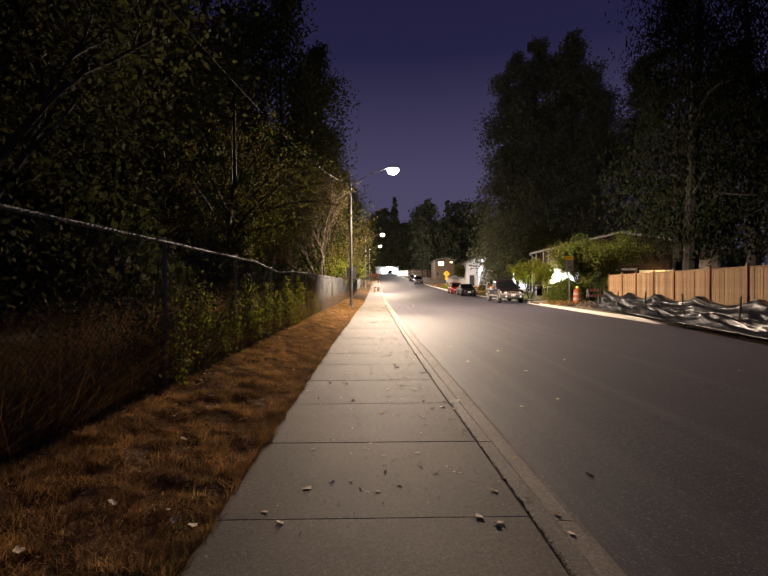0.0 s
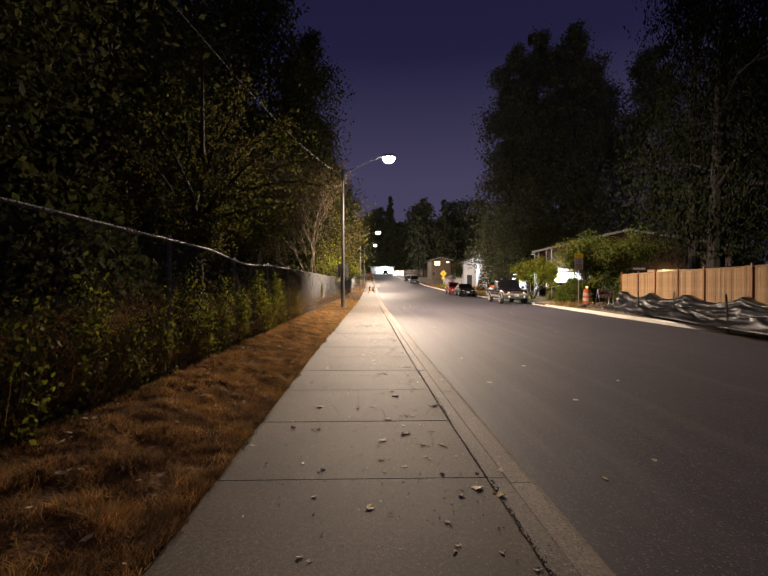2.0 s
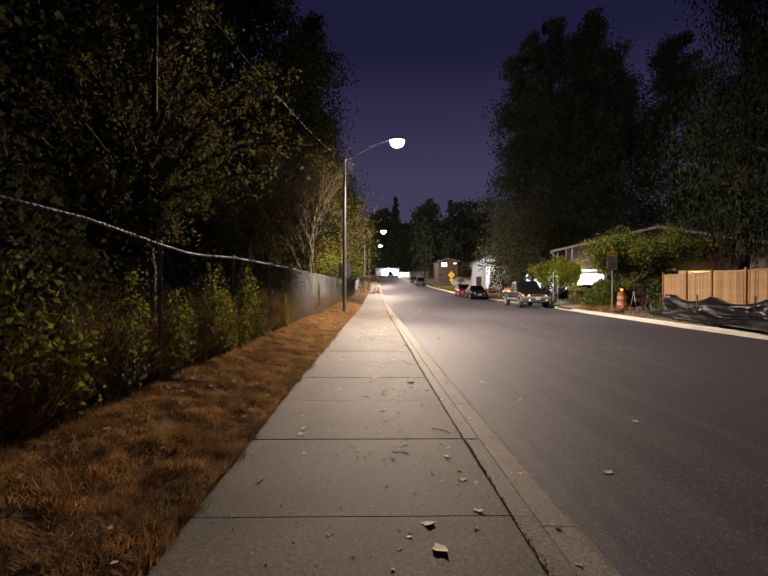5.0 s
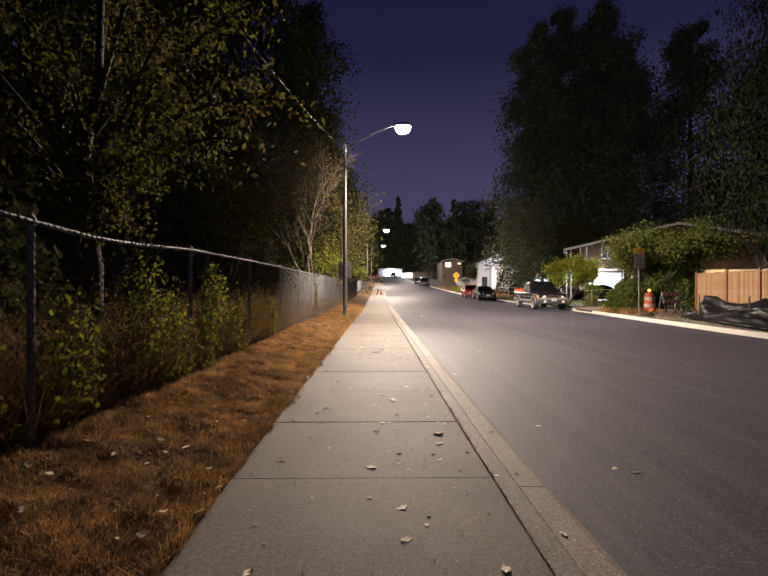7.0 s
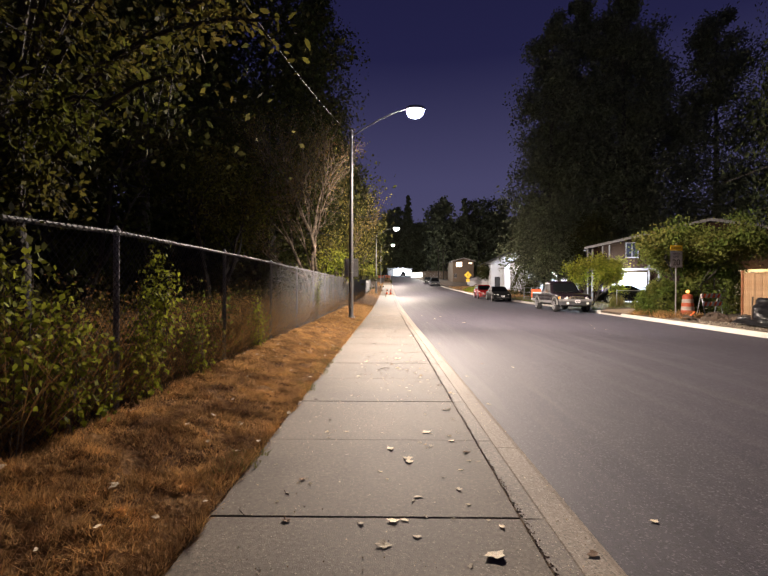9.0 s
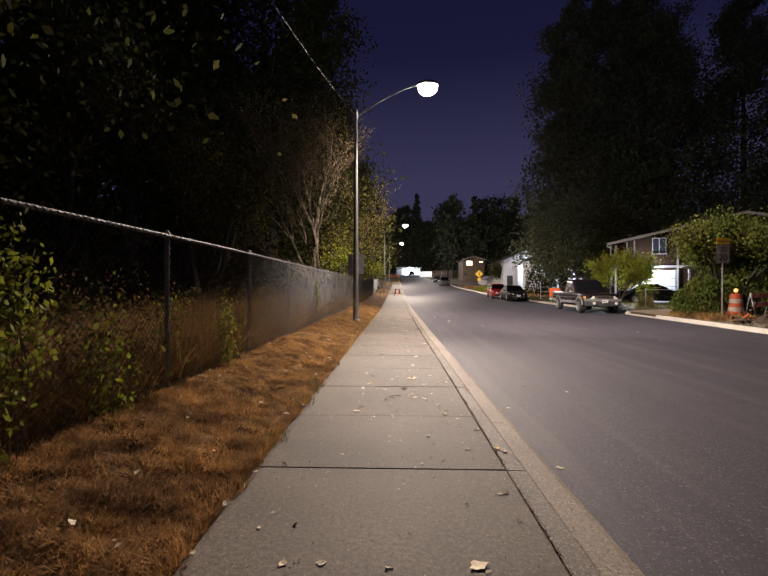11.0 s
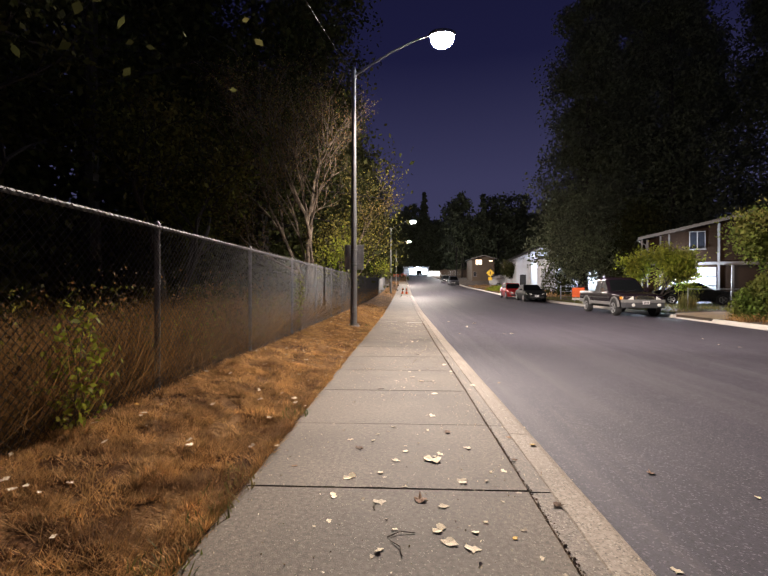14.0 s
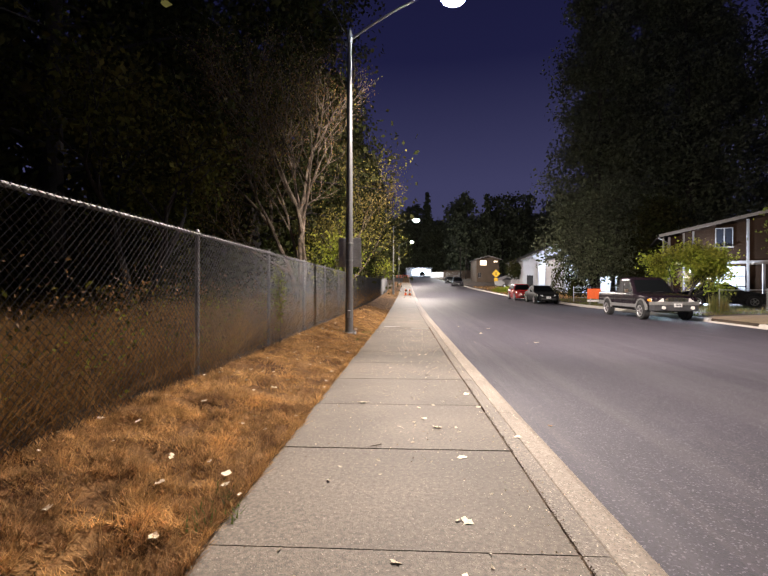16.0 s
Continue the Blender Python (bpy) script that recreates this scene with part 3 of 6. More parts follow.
tagged(quads("grass_tufts", blades(t_, verge_zs(t_), 0.05 + 0.045 * np.array([noise.noise((p[0] * 2.6, p[1] * 2.6, 2)) for p in t_]), 1.5, 0.0027), DRYGRASS, n=3), "clumpy tufts of dry orange-brown grass on the verge", "grass", kind="stuff")
tagged(quads("dry_grass", blades(a, verge_zs(a), np.array([0.030 + 0.028 * noise.noise((p[0] * 4, p[1] * 4, 5)) for p in a]) + 0.018, 1.5, 0.0028), DRYGRASS, n=3), "short dry brown grass on the verge along the fence", "grass", kind="stuff")
e_ = patchy(scatter(20000, -1, 1, 2, 40), 1.7, -0.32)
e_ = np.array([(walk_left(y) - 0.03 + 0.03 * u + 0.05 * noise.noise((y * 2.3, 4, 1)), y) for u, y in e_])
tagged(quads("edge_grass", blades(e_, np.array([rise(y) - 0.01 for x, y in e_]), 0.07, 1.2, 0.0036), DRYGRASS, n=3), "ragged dry grass leaning over the edge of the sidewalk", "grass", kind="stuff")
a = patchy(scatter(5000, -1.1, -0.8, 2, 34), 1.4, 0.25)
tagged(quads("green_weeds", blades(a, verge_zs(a), 0.06, 0.9, 0.006), GREENGRASS, n=3), "small green weeds along the edge of the sidewalk", "weeds", kind="stuff")
a = patchy(np.concatenate([scatter(80000, -6.5, -2.42, 4, 40), scatter(16000, -2.95, -2.44, 4, 60), scatter(14000, -12, -2.5, 40, 80)]), 0.8, -0.25)
hgt = np.array([0.66 + 0.5 * noise.noise((p[0] * 0.9, p[1] * 0.5, 7)) for p in a])
tagged(quads("tall_dry_grass", blades(a, verge_zs(a), np.maximum(0.2, hgt) * 1.08, 1.35, 0.0031), TALLGRASS, n=3), "tall dry brown grass and stalks behind the fence", "grass", kind="stuff")


# ---- vines and brambles on the fence ----
def clump(cx, cy, cz, rx, ry, rz, n):
    p = unit(n) * (RNG.uniform(0, 1, n) ** 0.45)[:, None]
    return p * (rx, ry, rz) + (cx, cy, cz)


def bramble(name, y0, y1, n, z0, z1, material, size, label, x0=-2.9, x1=-2.2, cut=-0.05):
    c = []
    for _ in range(n):
        x, y, z = RNG.uniform(x0, x1), RNG.uniform(y0, y1), RNG.uniform(z0, z1) ** 1.0
        if noise.noise((y * 1.3, z * 1.1, x)) < cut:
            continue
        c.append((x, y, z + verge_z(x, y)))
    c = np.array(c)
    return tagged(quads(name, leaves(c, size, 0.4), material), label, "vine", kind="stuff")


bramble("fence_vines", 4, 15, 5200, 0.05, 1.75, LEAF_DARK, 0.06, "dark green vines climbing through the chain link fence")
bramble("fence_vines", 6.5, 20, 2300, 0.02, 1.3, LEAF_MID, 0.065, "sparse green leafy vines hanging on the chain link fence", -2.5, -2.28, 0.12)
bramble("brambles", 4, 34, 8000, 0.05, 1.1, LEAF_OLIVE, 0.06, "low brambles and weeds tangled behind the fence", -4.5, -2.45)
bramble("brambles", 5, 40, 16000, 0.1, 1.35, LEAF_RUST, 0.045, "brown withered weeds tangled behind the fence", -4.5, -2.45, 0.1)
bramble("brambles", 5, 36, 13000, 0.02, 1.1, LEAF_RUST, 0.045, "brown dry weeds pressed against the fence", -3.1, -2.42, -0.05)
bramble("brambles", 10, 34, 5200, 0.02, 0.95, LEAF_LIME, 0.05, "green weeds among dry stalks behind the fence", -3.0, -2.42, 0.15)
for yc, zc, n in ((7.6, 0.55, 190), (8.4, 0.85, 230), (9.2, 0.4, 160), (9.9, 0.6, 200), (10.8, 0.9, 170), (11.4, 0.5, 220), (12.3, 0.75, 240), (13.4, 0.55, 260), (14.6, 0.9, 330), (15.1, 0.6, 330), (15.5, 0.3, 160), (16.3, 0.5, 330), (16.6, 1.0, 330), (17.6, 0.35, 170), (20.3, 0.4, 220), (27.6, 0.9, 150)):
    c = clump(-2.35, yc, zc + 0.2, 0.16, 0.30, 0.66, n)
    th = empty("vine", pose(-2.33, yc, verge_z(-2.33, yc)), "bright green leafy vine climbing the chain link fence", "vine", "vines on the fence")
    c = c - np.array((-2.33, yc, verge_z(-2.33, yc)))
    quads("foliage", leaves(np.repeat(c, 2, 0) + RNG.normal(size=(2 * len(c), 3)) * 0.05, 0.058, 0.6), LEAF_LIME, th)
    for k in range(3):
        Shape().tube([(0.02, 0.05 * k - 0.05, -0.03), (0.03, 0.09 * math.sin(yc * 3 + k), zc * 0.6), (0.02, 0.16 * math.sin(yc * 5 + 2 * k), zc + 0.4)], [0.006, 0.005, 0.003], 5).part("stem", TWIG, th)


# ---- trees ----
def limb(shape, p, d, length, r, depth, ends, up=0.25, spread=0.75, kids=3, tips=None):
    """A crooked limb that forks; ends gathers the places that carry leaves."""
    pts, rad = [Vector(p)], [r]
    d = Vector(d).normalized()
    n = 4
    for i in range(n):
        d = (d + Vector((random.uniform(-1, 1), random.uniform(-1, 1), random.uniform(-0.5, 1) * up * 2)) * 0.17).normalized()
        pts.append(pts[-1] + d * length / n)
        rad.append(r * (1 - 0.5 * (i + 1) / n))
        if depth <= 1:
            ends.append(tuple(pts[-1]))
    shape.tube(pts, rad, 7 if depth > 2 else 5 if depth > 1 else 4)
    if depth <= 0:
        return
    for k in range(kids):
        at = pts[-1] if k == 0 else pts[random.randint(2, n)]
        s = Vector((random.uniform(-1, 1), random.uniform(-1, 1), random.uniform(-0.35, 0.8)))
        limb(shape, at, d + s * spread, length * random.uniform(0.55, 0.8), r * 0.5, depth - 1, ends, up, spread, kids)


def tree(name, x, y, z, seed, stems, depth, length, r, leafmat, leafsize, per, spreadleaf, label, kids=3, up=0.3, spread=0.8, flat=1.0, bark=BARK):
    random.seed(seed)
    th = empty(name, pose(x, y, z), label, "tree")
    wood, ends = Shape(), []
    for sx, sy, sz, ln in stems:
        limb(wood, (sx * 0.15, sy * 0.15, -0.15), (sx, sy, sz), ln, r, depth, ends, up, spread, kids)
    wood.part("trunk", bark, th, smooth=True)
    e = np.array(ends)
    c = np.repeat(e, per, 0) + RNG.normal(size=(len(e) * per, 3)) * (spreadleaf, spreadleaf, spreadleaf * flat)
    quads("crown", leaves(c, leafsize, 0.5), leafmat, th)
    return th


def tall_tree(name, x, y, h, w, seed, leafmat, leafsize, n, label, low=0.12, shape_pow=0.7, category="tree", droop=0.5, narrow=0.62):
    """A tall forest tree: tapered trunk with limbs, and boughs of many leaf clusters with an uneven outline."""
    rs = np.random.default_rng(seed)
    g = rise(y) + (0.25 if x < 0 else 0.14)
    th = empty(name, pose(x, y, g), label, category)
    wood = Shape()
    r0 = 0.011 * h + 0.1
    lean = rs.uniform(-0.02, 0.02, 2)
    axis = lambda t: Vector((lean[0] * h * t + 0.3 * math.sin(3 * t + seed), lean[1] * h * t, h * t))
    wood.tube([axis(t) if t else Vector((0, 0, -0.2)) + axis(0).xy.to_3d() for t in [i / 8 for i in range(9)]], [r0 * (1.25 if i == 0 else 1 - 0.95 * i / 8) for i in range(9)], 9)
    cl = []
    boughs = 60
    for i in range(boughs):
        t = low + (0.99 - low) * (i + rs.uniform(0, 1)) / boughs
        rr = w * ((1 - t) ** shape_pow * 1.15 + 0.06) * rs.uniform(0.55, 1.15) * min(1, 0.45 + (t - low) * 4)
        an = rs.uniform(0, 6.283)
        a0 = axis(t)
        tip = a0 + Vector((math.cos(an) * rr, math.sin(an) * rr, rr * rs.uniform(-0.25, 0.35)))
        mid = (a0 + tip) / 2 + Vector((0, 0, 0.12 * rr))
        wood.tube([a0, mid, tip], [r0 * 0.28 * (1.05 - t), r0 * 0.16 * (1.05 - t), 0.015], 5)
        for k in range(5):
            s = 0.3 + 0.7 * (k + rs.uniform(0, 1)) / 5
            c = a0.lerp(tip, s) + Vector(rs.normal(0, 0.12 * rr, 3))
            cl.append((*c, (0.25 + 0.14 * rr) * rs.uniform(0.7, 1.3)))
    wood.part("trunk", BARK, th, smooth=True)
    cl = np.array(cl)
    k = n // len(cl)
    c = np.repeat(cl[:, :3], k, 0) + np.clip(RNG.normal(size=(len(cl) * k, 3)), -1.7, 1.7) * np.repeat(cl[:, 3:], k, 0) * (1, 1, 0.75 + droop * 0.5)
    quads("crown", leaves(c, leafsize, droop, narrow), leafmat, th)
    return th


def leaf_blades(c, size, droop=0.6, narrow=0.5):
    """A six-cornered leaf, folded a little along its rib, at each of the places c."""
    n = len(c)
    u = unit(n)
    u[:, 2] -= droop
    u /= np.linalg.norm(u, axis=1, keepdims=True)
    w = np.cross(u, unit(n))
    w /= np.linalg.norm(w, axis=1, keepdims=True) + 1e-6
    k = np.cross(u, w)
    s = (size * RNG.uniform(0.55, 1.25, n))[:, None]
    a, b, f = u * s * 0.5, w * s * 0.5 * narrow, k * s * 0.06
    return np.stack([c - a, c - a * 0.45 + b * 0.8 + f, c + a * 0.25 + b * 0.85 + f, c + a, c + a * 0.25 - b * 0.85 + f, c - a * 0.45 - b * 0.8 + f], 1).reshape(-1, 3)


def hanging_tree(x, y, seed, label, tips, lows):
    """A tree whose boughs arch out to the given tips and carry drooping sprays of leaves along them."""
    rs = np.random.default_rng(seed)
    th = empty("broadleaf_tree", pose(x, y, 0.25), label, "tree")
    wood, at = Shape(), []
    wood.tube([(0, 0, -0.3), (0.1, -0.1, 1.5), (0.0, -0.3, 3.2), (0.2, -0.2, 5.0), (0.1, 0.1, 8.0)], [0.12, 0.10, 0.09, 0.07, 0.03], 10)
    for j, tip in enumerate(tips):
        tip = Vector(tip) - Vector((x, y, 0.25))
        z0 = rs.uniform(1.8, 3.4) if tip.z < 5.5 else rs.uniform(3.2, 5.2)
        root = Vector((0.05, -0.15, z0))
        top = root.lerp(tip, 0.55) + Vector((0, 0, 0.9 + 0.25 * rs.uniform(-1, 1)))
        pts = [root * (1 - t) ** 2 + top * 2 * t * (1 - t) + tip * t * t for t in [k / 7 for k in range(8)]]
        wood.tube(pts, [0.055 * (1 - 0.11 * k) for k in range(8)], 6)
        for k in range(26):
            t = 0.25 + 0.75 * (k + rs.uniform()) / 26
            p = root * (1 - t) ** 2 + top * 2 * t * (1 - t) + tip * t * t
            d = Vector((rs.normal(0, 0.32), rs.normal(0, 0.32), rs.uniform(-0.62, 0.18) * lows))
            q = p + d
            wood.tube([p, p + d * 0.5 + Vector((0, 0, 0.06)), q], [0.008, 0.006, 0.003], 4)
            for m in range(13):
                u = 0.15 + 0.85 * m / 12
                at.append(tuple(p + d * u + Vector(rs.normal(0, 0.075, 3))))
    wood.part("trunk", BARK, th, smooth=True)
    quads("crown", leaf_blades(np.array(at), 0.10), LEAF_OLIVE, th, 6)
    return th


# the many-stemmed tree beside the lamp
th = tree("alder_tree", -3.9, 35.8, 0.25, 6, [(-0.05, 0.05, 1, 4.2), (0.09, -0.02, 1, 4.3), (0.02, 0.10, 1, 3.6)], 4, 3.6, 0.13, LEAF_GOLD, 0.08, 1, 0.2,
          "many-stemmed tree with pale bark and sparse withered leaves", kids=4, up=0.4, spread=0.85, bark=PALEBARK)
e_ = np.array([v_.co for v_ in th.children[1].data.vertices])[::3]
quads("withered_leaves", leaf_blades(e_ + RNG.normal(size=(len(e_), 3)) * 0.2, 0.085), LEAF_RUST, th, 6)
# yellow-green tree behind the lamp, green understorey below it, dark trees behind the fence
tree("young_tree", -2.9, 38.6, 0.25, 17, [(0.34, 0.0, 1, 2.6), (0.16, 0.1, 1, 2.5)], 4, 2.6, 0.07, LEAF_GOLD, 0.11, 4, 0.3, "slender tree with yellow-green leaves leaning over the fence", up=0.35, spread=0.72, bark=PALEBARK)
tree("young_tree", -2.7, 37.0, 0.25, 11, [(0.3, 0, 1, 1.6)], 3, 1.6, 0.06, LEAF_LIME, 0.13, 7, 0.35, "young leafy green tree beside the fence", up=0.2, spread=0.9)
tree("young_tree", -3.6, 48.0, 0.35, 12, [(0.1, 0, 1, 2.0)], 3, 2.0, 0.08, LEAF_MID, 0.16, 8, 0.45, "leafy green tree beside the fence", up=0.2, spread=0.9)
tree("young_tree", -2.6, 79.0, 0.8, 13, [(0.1, 0, 1, 1.8)], 3, 1.7, 0.08, LEAF_LIME, 0.2, 6, 0.45, "young leafy tree near the second lamp", up=0.3, spread=0.8)
# broad tree that hangs over the fence
hanging_tree(-4.9, 17.8, 21, "broad leafy tree hanging over the chain link fence",
             [(-1.0, 16.0, 4.0), (-1.75, 16.1, 3.5), (-2.7, 15.9, 3.2), (-3.5, 16.2, 3.3), (-1.5, 16.9, 4.9), (-1.3, 15.6, 5.2), (-2.4, 15.2, 4.6), (-3.6, 15.0, 4.2), (-4.7, 15.3, 3.4), (-4.6, 16.6, 2.6), (-4.2, 17.2, 2.7),
              (-1.9, 17.4, 6.2), (-2.6, 15.6, 6.4), (-3.4, 17.0, 7.2), (-4.6, 15.4, 6.6), (-6.2, 16.0, 5.2), (-6.6, 17.6, 6.6), (-5.2, 18.9, 7.4), (-3.4, 18.6, 5.2), (-6.2, 15.2, 3.4), (-2.2, 16.2, 5.4), (-5.6, 14.6, 4.6)], 1.0)
tree("broadleaf_tree", -8.4, 10.5, 0.25, 22, [(0.15, 0.05, 1, 3.6), (-0.2, -0.1, 1, 3.4)], 4, 3.3, 0.2, LEAF_DARK, 0.13, 9, 0.42, "dark leafy tree behind the chain link fence", kids=3, up=0.15, spread=0.8)
tree("broadleaf_tree", -9.3, 25.0, 0.25, 23, [(0.2, 0.05, 1, 3.2), (-0.2, -0.1, 1, 3.4)], 4, 3.0, 0.18, LEAF_DARK, 0.14, 13, 0.42, "dark leafy tree behind the chain link fence", kids=3, up=0.1, spread=0.85)
tree("broadleaf_tree", -7.6, 31.5, 0.25, 24, [(0.2, 0.05, 1, 2.6), (-0.2, -0.1, 1, 3.0)], 4, 2.7, 0.16, LEAF_OLIVE, 0.15, 7, 0.42, "leafy tree in the shade behind the fence", kids=3, up=0.1, spread=0.85)
WOODS = [(-10.5, 7, 24, 6.5), (-12, 15, 28, 7), (-12, 24, 27, 6.5), (-7.5, 41, 27, 6.0), (-12, 34, 30, 7), (-7.0, 52, 28, 5.5), (-9.5, 62, 30, 7), (-8.6, 76, 27, 5.6), (-11, 88, 30, 7.5), (-9.0, 102, 27, 6.0), (-15, 50, 30, 8), (-18, 25, 28, 8), (-8, 120, 28, 7), (-7, 140, 26, 7)]
WOODS += [(-21, 6 + 7 * k, 30, 7.5) for k in range(12)]
for i, (x, y, h, w) in enumerate(WOODS):
    tall_tree("forest_tree", x, y, h, w, 100 + i, LEAF_DARK, 0.6 if x < -20 else 0.19 if y < 30 else 0.3, 9000 if x < -20 else 45000 if y < 30 else 22000, "tall dark forest tree behind the fence", low=0.06, shape_pow=0.5)
# tall trees across the street, their leaf colour lightened in place of haze
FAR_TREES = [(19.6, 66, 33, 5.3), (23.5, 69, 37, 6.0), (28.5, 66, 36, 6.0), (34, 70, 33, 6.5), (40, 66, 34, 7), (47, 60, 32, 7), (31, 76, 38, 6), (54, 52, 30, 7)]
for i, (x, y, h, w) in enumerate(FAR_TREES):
    tall_tree("tall_tree", x, y, h, w, 200 + i, LEAF_HAZED, 0.36, 42000, "very tall dark leafy tree behind the houses", low=0.08, shape_pow=0.42)
# the last cedar is added to shade and hide the brown house's right wall
for i, (x, y, h, w) in enumerate([(17.8, 26.2, 27, 4.4), (20.5, 20.5, 26, 5.0), (19.0, 14.0, 25, 5.0), (24, 30, 27, 5), (26, 22, 26, 6), (22.0, 33.6, 24, 4.0)]):
    tall_tree("cedar_tree", x, y, h, w, 300 + i, NEEDLE, 0.24, 46000 if i < 3 else 18000, "dark cedar tree with drooping boughs over the wooden fence", low=0.13, shape_pow=0.55, droop=1.6, narrow=0.3)
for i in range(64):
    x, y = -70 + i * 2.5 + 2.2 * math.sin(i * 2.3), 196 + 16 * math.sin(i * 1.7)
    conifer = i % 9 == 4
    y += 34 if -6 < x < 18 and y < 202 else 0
    tall_tree("distant_tree", x, y, (33 if conifer else 25) + 4 * math.sin(i * 0.9), 3.6 if conifer else 7.5, 400 + i, LEAF_HAZED, 1.2, 3300, "distant dark tree at the end of the street", low=0.02, shape_pow=0.9 if conifer else 0.3)
# trees and bushes in the front yards
tree("maple_tree", 16.3, 35.4, 0.14, 31, [(-0.5, 0.0, 1, 2.0), (0.35, 0.1, 1, 2.2), (-0.1, -0.3, 1, 1.8), (-0.15, 0.3, 1, 1.9)], 4, 2.2, 0.10, LEAF_MID, 0.14, 22, 0.40, "spreading green maple tree beside the wooden fence", kids=3, up=0.05, spread=1.1, flat=0.5)
tree("shrub_tree", 14.6, 43.6, 0.14, 33, [(-0.3, 0.0, 1, 1.4), (0.3, 0.1, 1, 1.5), (0.1, -0.4, 1, 1.5)], 4, 1.4, 0.06, LEAF_LIME, 0.13, 11, 0.26, "round lime green shrub tree behind the parked pickup", kids=3, up=0.05, spread=1.0, flat=0.7)
for i, (x, y, h, w, mt) in enumerate([(16.6, 58, 9, 3.2, LEAF_HAZED), (19.2, 61, 11, 3.8, LEAF_HAZED), (20.5, 57, 8, 3, LEAF_DARK)]):
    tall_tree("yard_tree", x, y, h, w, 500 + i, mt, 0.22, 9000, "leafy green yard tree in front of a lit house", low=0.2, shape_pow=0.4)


tree("small_round_tree", 17.2, 88.0, rise(88) + 0.14, 35, [(0.0, 0.0, 1, 1.9), (0.1, 0.1, 1, 1.9)], 3, 1.9, 0.08, LEAF_DARK, 0.2, 12, 0.38, "small round dark tree before a lit white house", kids=4, up=0.2, spread=0.9)


def thicket(x, y, rx, ry, h, n, size):
    z = rise(y) + 0.25
    th = empty("undergrowth", pose(x, y, z), "dense dark undergrowth below the forest trees", "bush", "undergrowth")
    p = unit(n)
    p[:, 2] = np.abs(p[:, 2])
    bumpy = np.array([1 + 0.4 * noise.noise(tuple(q * 2.1 + np.array((x, y, 0)))) for q in p])
    p = p * (bumpy * RNG.uniform(0.6, 1.05, n))[:, None] * (rx, ry, h)
    quads("foliage", leaves(p, size, 0.5), LEAF_DARK, th)
    st = Shape()
    for k in range(7):
        an = k * 0.9
        st.tube([(0, 0, -0.1), (rx * 0.5 * math.cos(an), ry * 0.5 * math.sin(an), h * 0.7)], [0.04, 0.012], 5)
    st.part("stem", BARK, th)


for i in range(15):
    yy = 4 + i * 7.0
    thicket(-11.5 - 2.0 * math.sin(i * 2.1), yy, 2.6, 4.6, 4.6 + 0.9 * math.sin(i * 1.3), 5200, 0.34)
    thicket(-24 + 3 * math.sin(i), yy * 1.15, 5, 6.5, 9 + 2 * math.sin(i * 1.9), 3600, 0.7)


def mound(name, x, y, rx, ry, h, n, material, size, label):
    th = empty(name, pose(x, y, right_z(x, y)), label, "bush")
    stems = Shape()
    rs = np.random.default_rng(int(x * 100 + y))
    for k in range(9):
        an = rs.uniform(0, 6.283)
        stems.tube([(0, 0, -0.05), (rx * 0.35 * math.cos(an), ry * 0.35 * math.sin(an), h * 0.5), (rx * 0.7 * math.cos(an), ry * 0.7 * math.sin(an), h * rs.uniform(0.5, 0.85))], [0.03, 0.02, 0.008], 5)
    stems.part("stem", BARK, th)
    p = unit(n)
    p[:, 2] = np.abs(p[:, 2])
    bumpy = np.array([1 + 0.28 * noise.noise(tuple(q * 2.3 + np.array((x, y, 0)))) for q in p])
    p = p * (bumpy * RNG.uniform(0.72, 1.02, n))[:, None] * (rx, ry, h)
    quads("foliage", leaves(p, size, 0.8), material, th)
    return th


mound("ivy_bush", 14.2, 34.6, 1.15, 1.5, 1.7, 7500, LEAF_MID, 0.13, "dense green ivy covered bush beside the speed limit sign")
mound("ivy_bush", 15.6, 35.8, 1.2, 1.2, 1.5, 3500, LEAF_DARK, 0.13, "dark green bush beside the driveway")
mound("leafy_thicket", 17.1, 35.2, 1.9, 1.5, 2.9, 6000, LEAF_MID, 0.16, "dense green foliage hanging behind the barricade")
mound("flower_bed", 13.4, 79.0, 1.5, 7.0, 0.75, 4200, LEAF_LIME, 0.16, "low bright yellow-green planting at the kerb")
# added bush, placed in the camera's line of sight to cover the white wall
mound("hedge", 16.4, 66.5, 1.4, 1.4, 3.3, 3000, LEAF_DARK, 0.16, "tall dark bush added to mask a floodlit white house")
mound("hedge", 16.5, 62.5, 1.0, 1.2, 1.9, 2200, LEAF_DARK, 0.14, "dark clipped bush in front of a lit house")


# ---- wooden fence, site works ----
def wf_x(y):
    return 13.80 + 0.204 * (y - 22)


wood = empty("wooden_fence", pose(wf_x(22), 22, 0.15), "new cedar board fence with reddish posts, pale orange-brown", "fence")
wf_posts = [9.0, 11.5, 14.2, 16.65, 18.98, 21.99, 24.22, 26.6, 28.83, 31.4]


def wpart(shape, name, material):
    ob = shape.part(name, material, wood)
    ob.matrix_parent_inverse = wood.matrix_basis.inverted()
    return ob


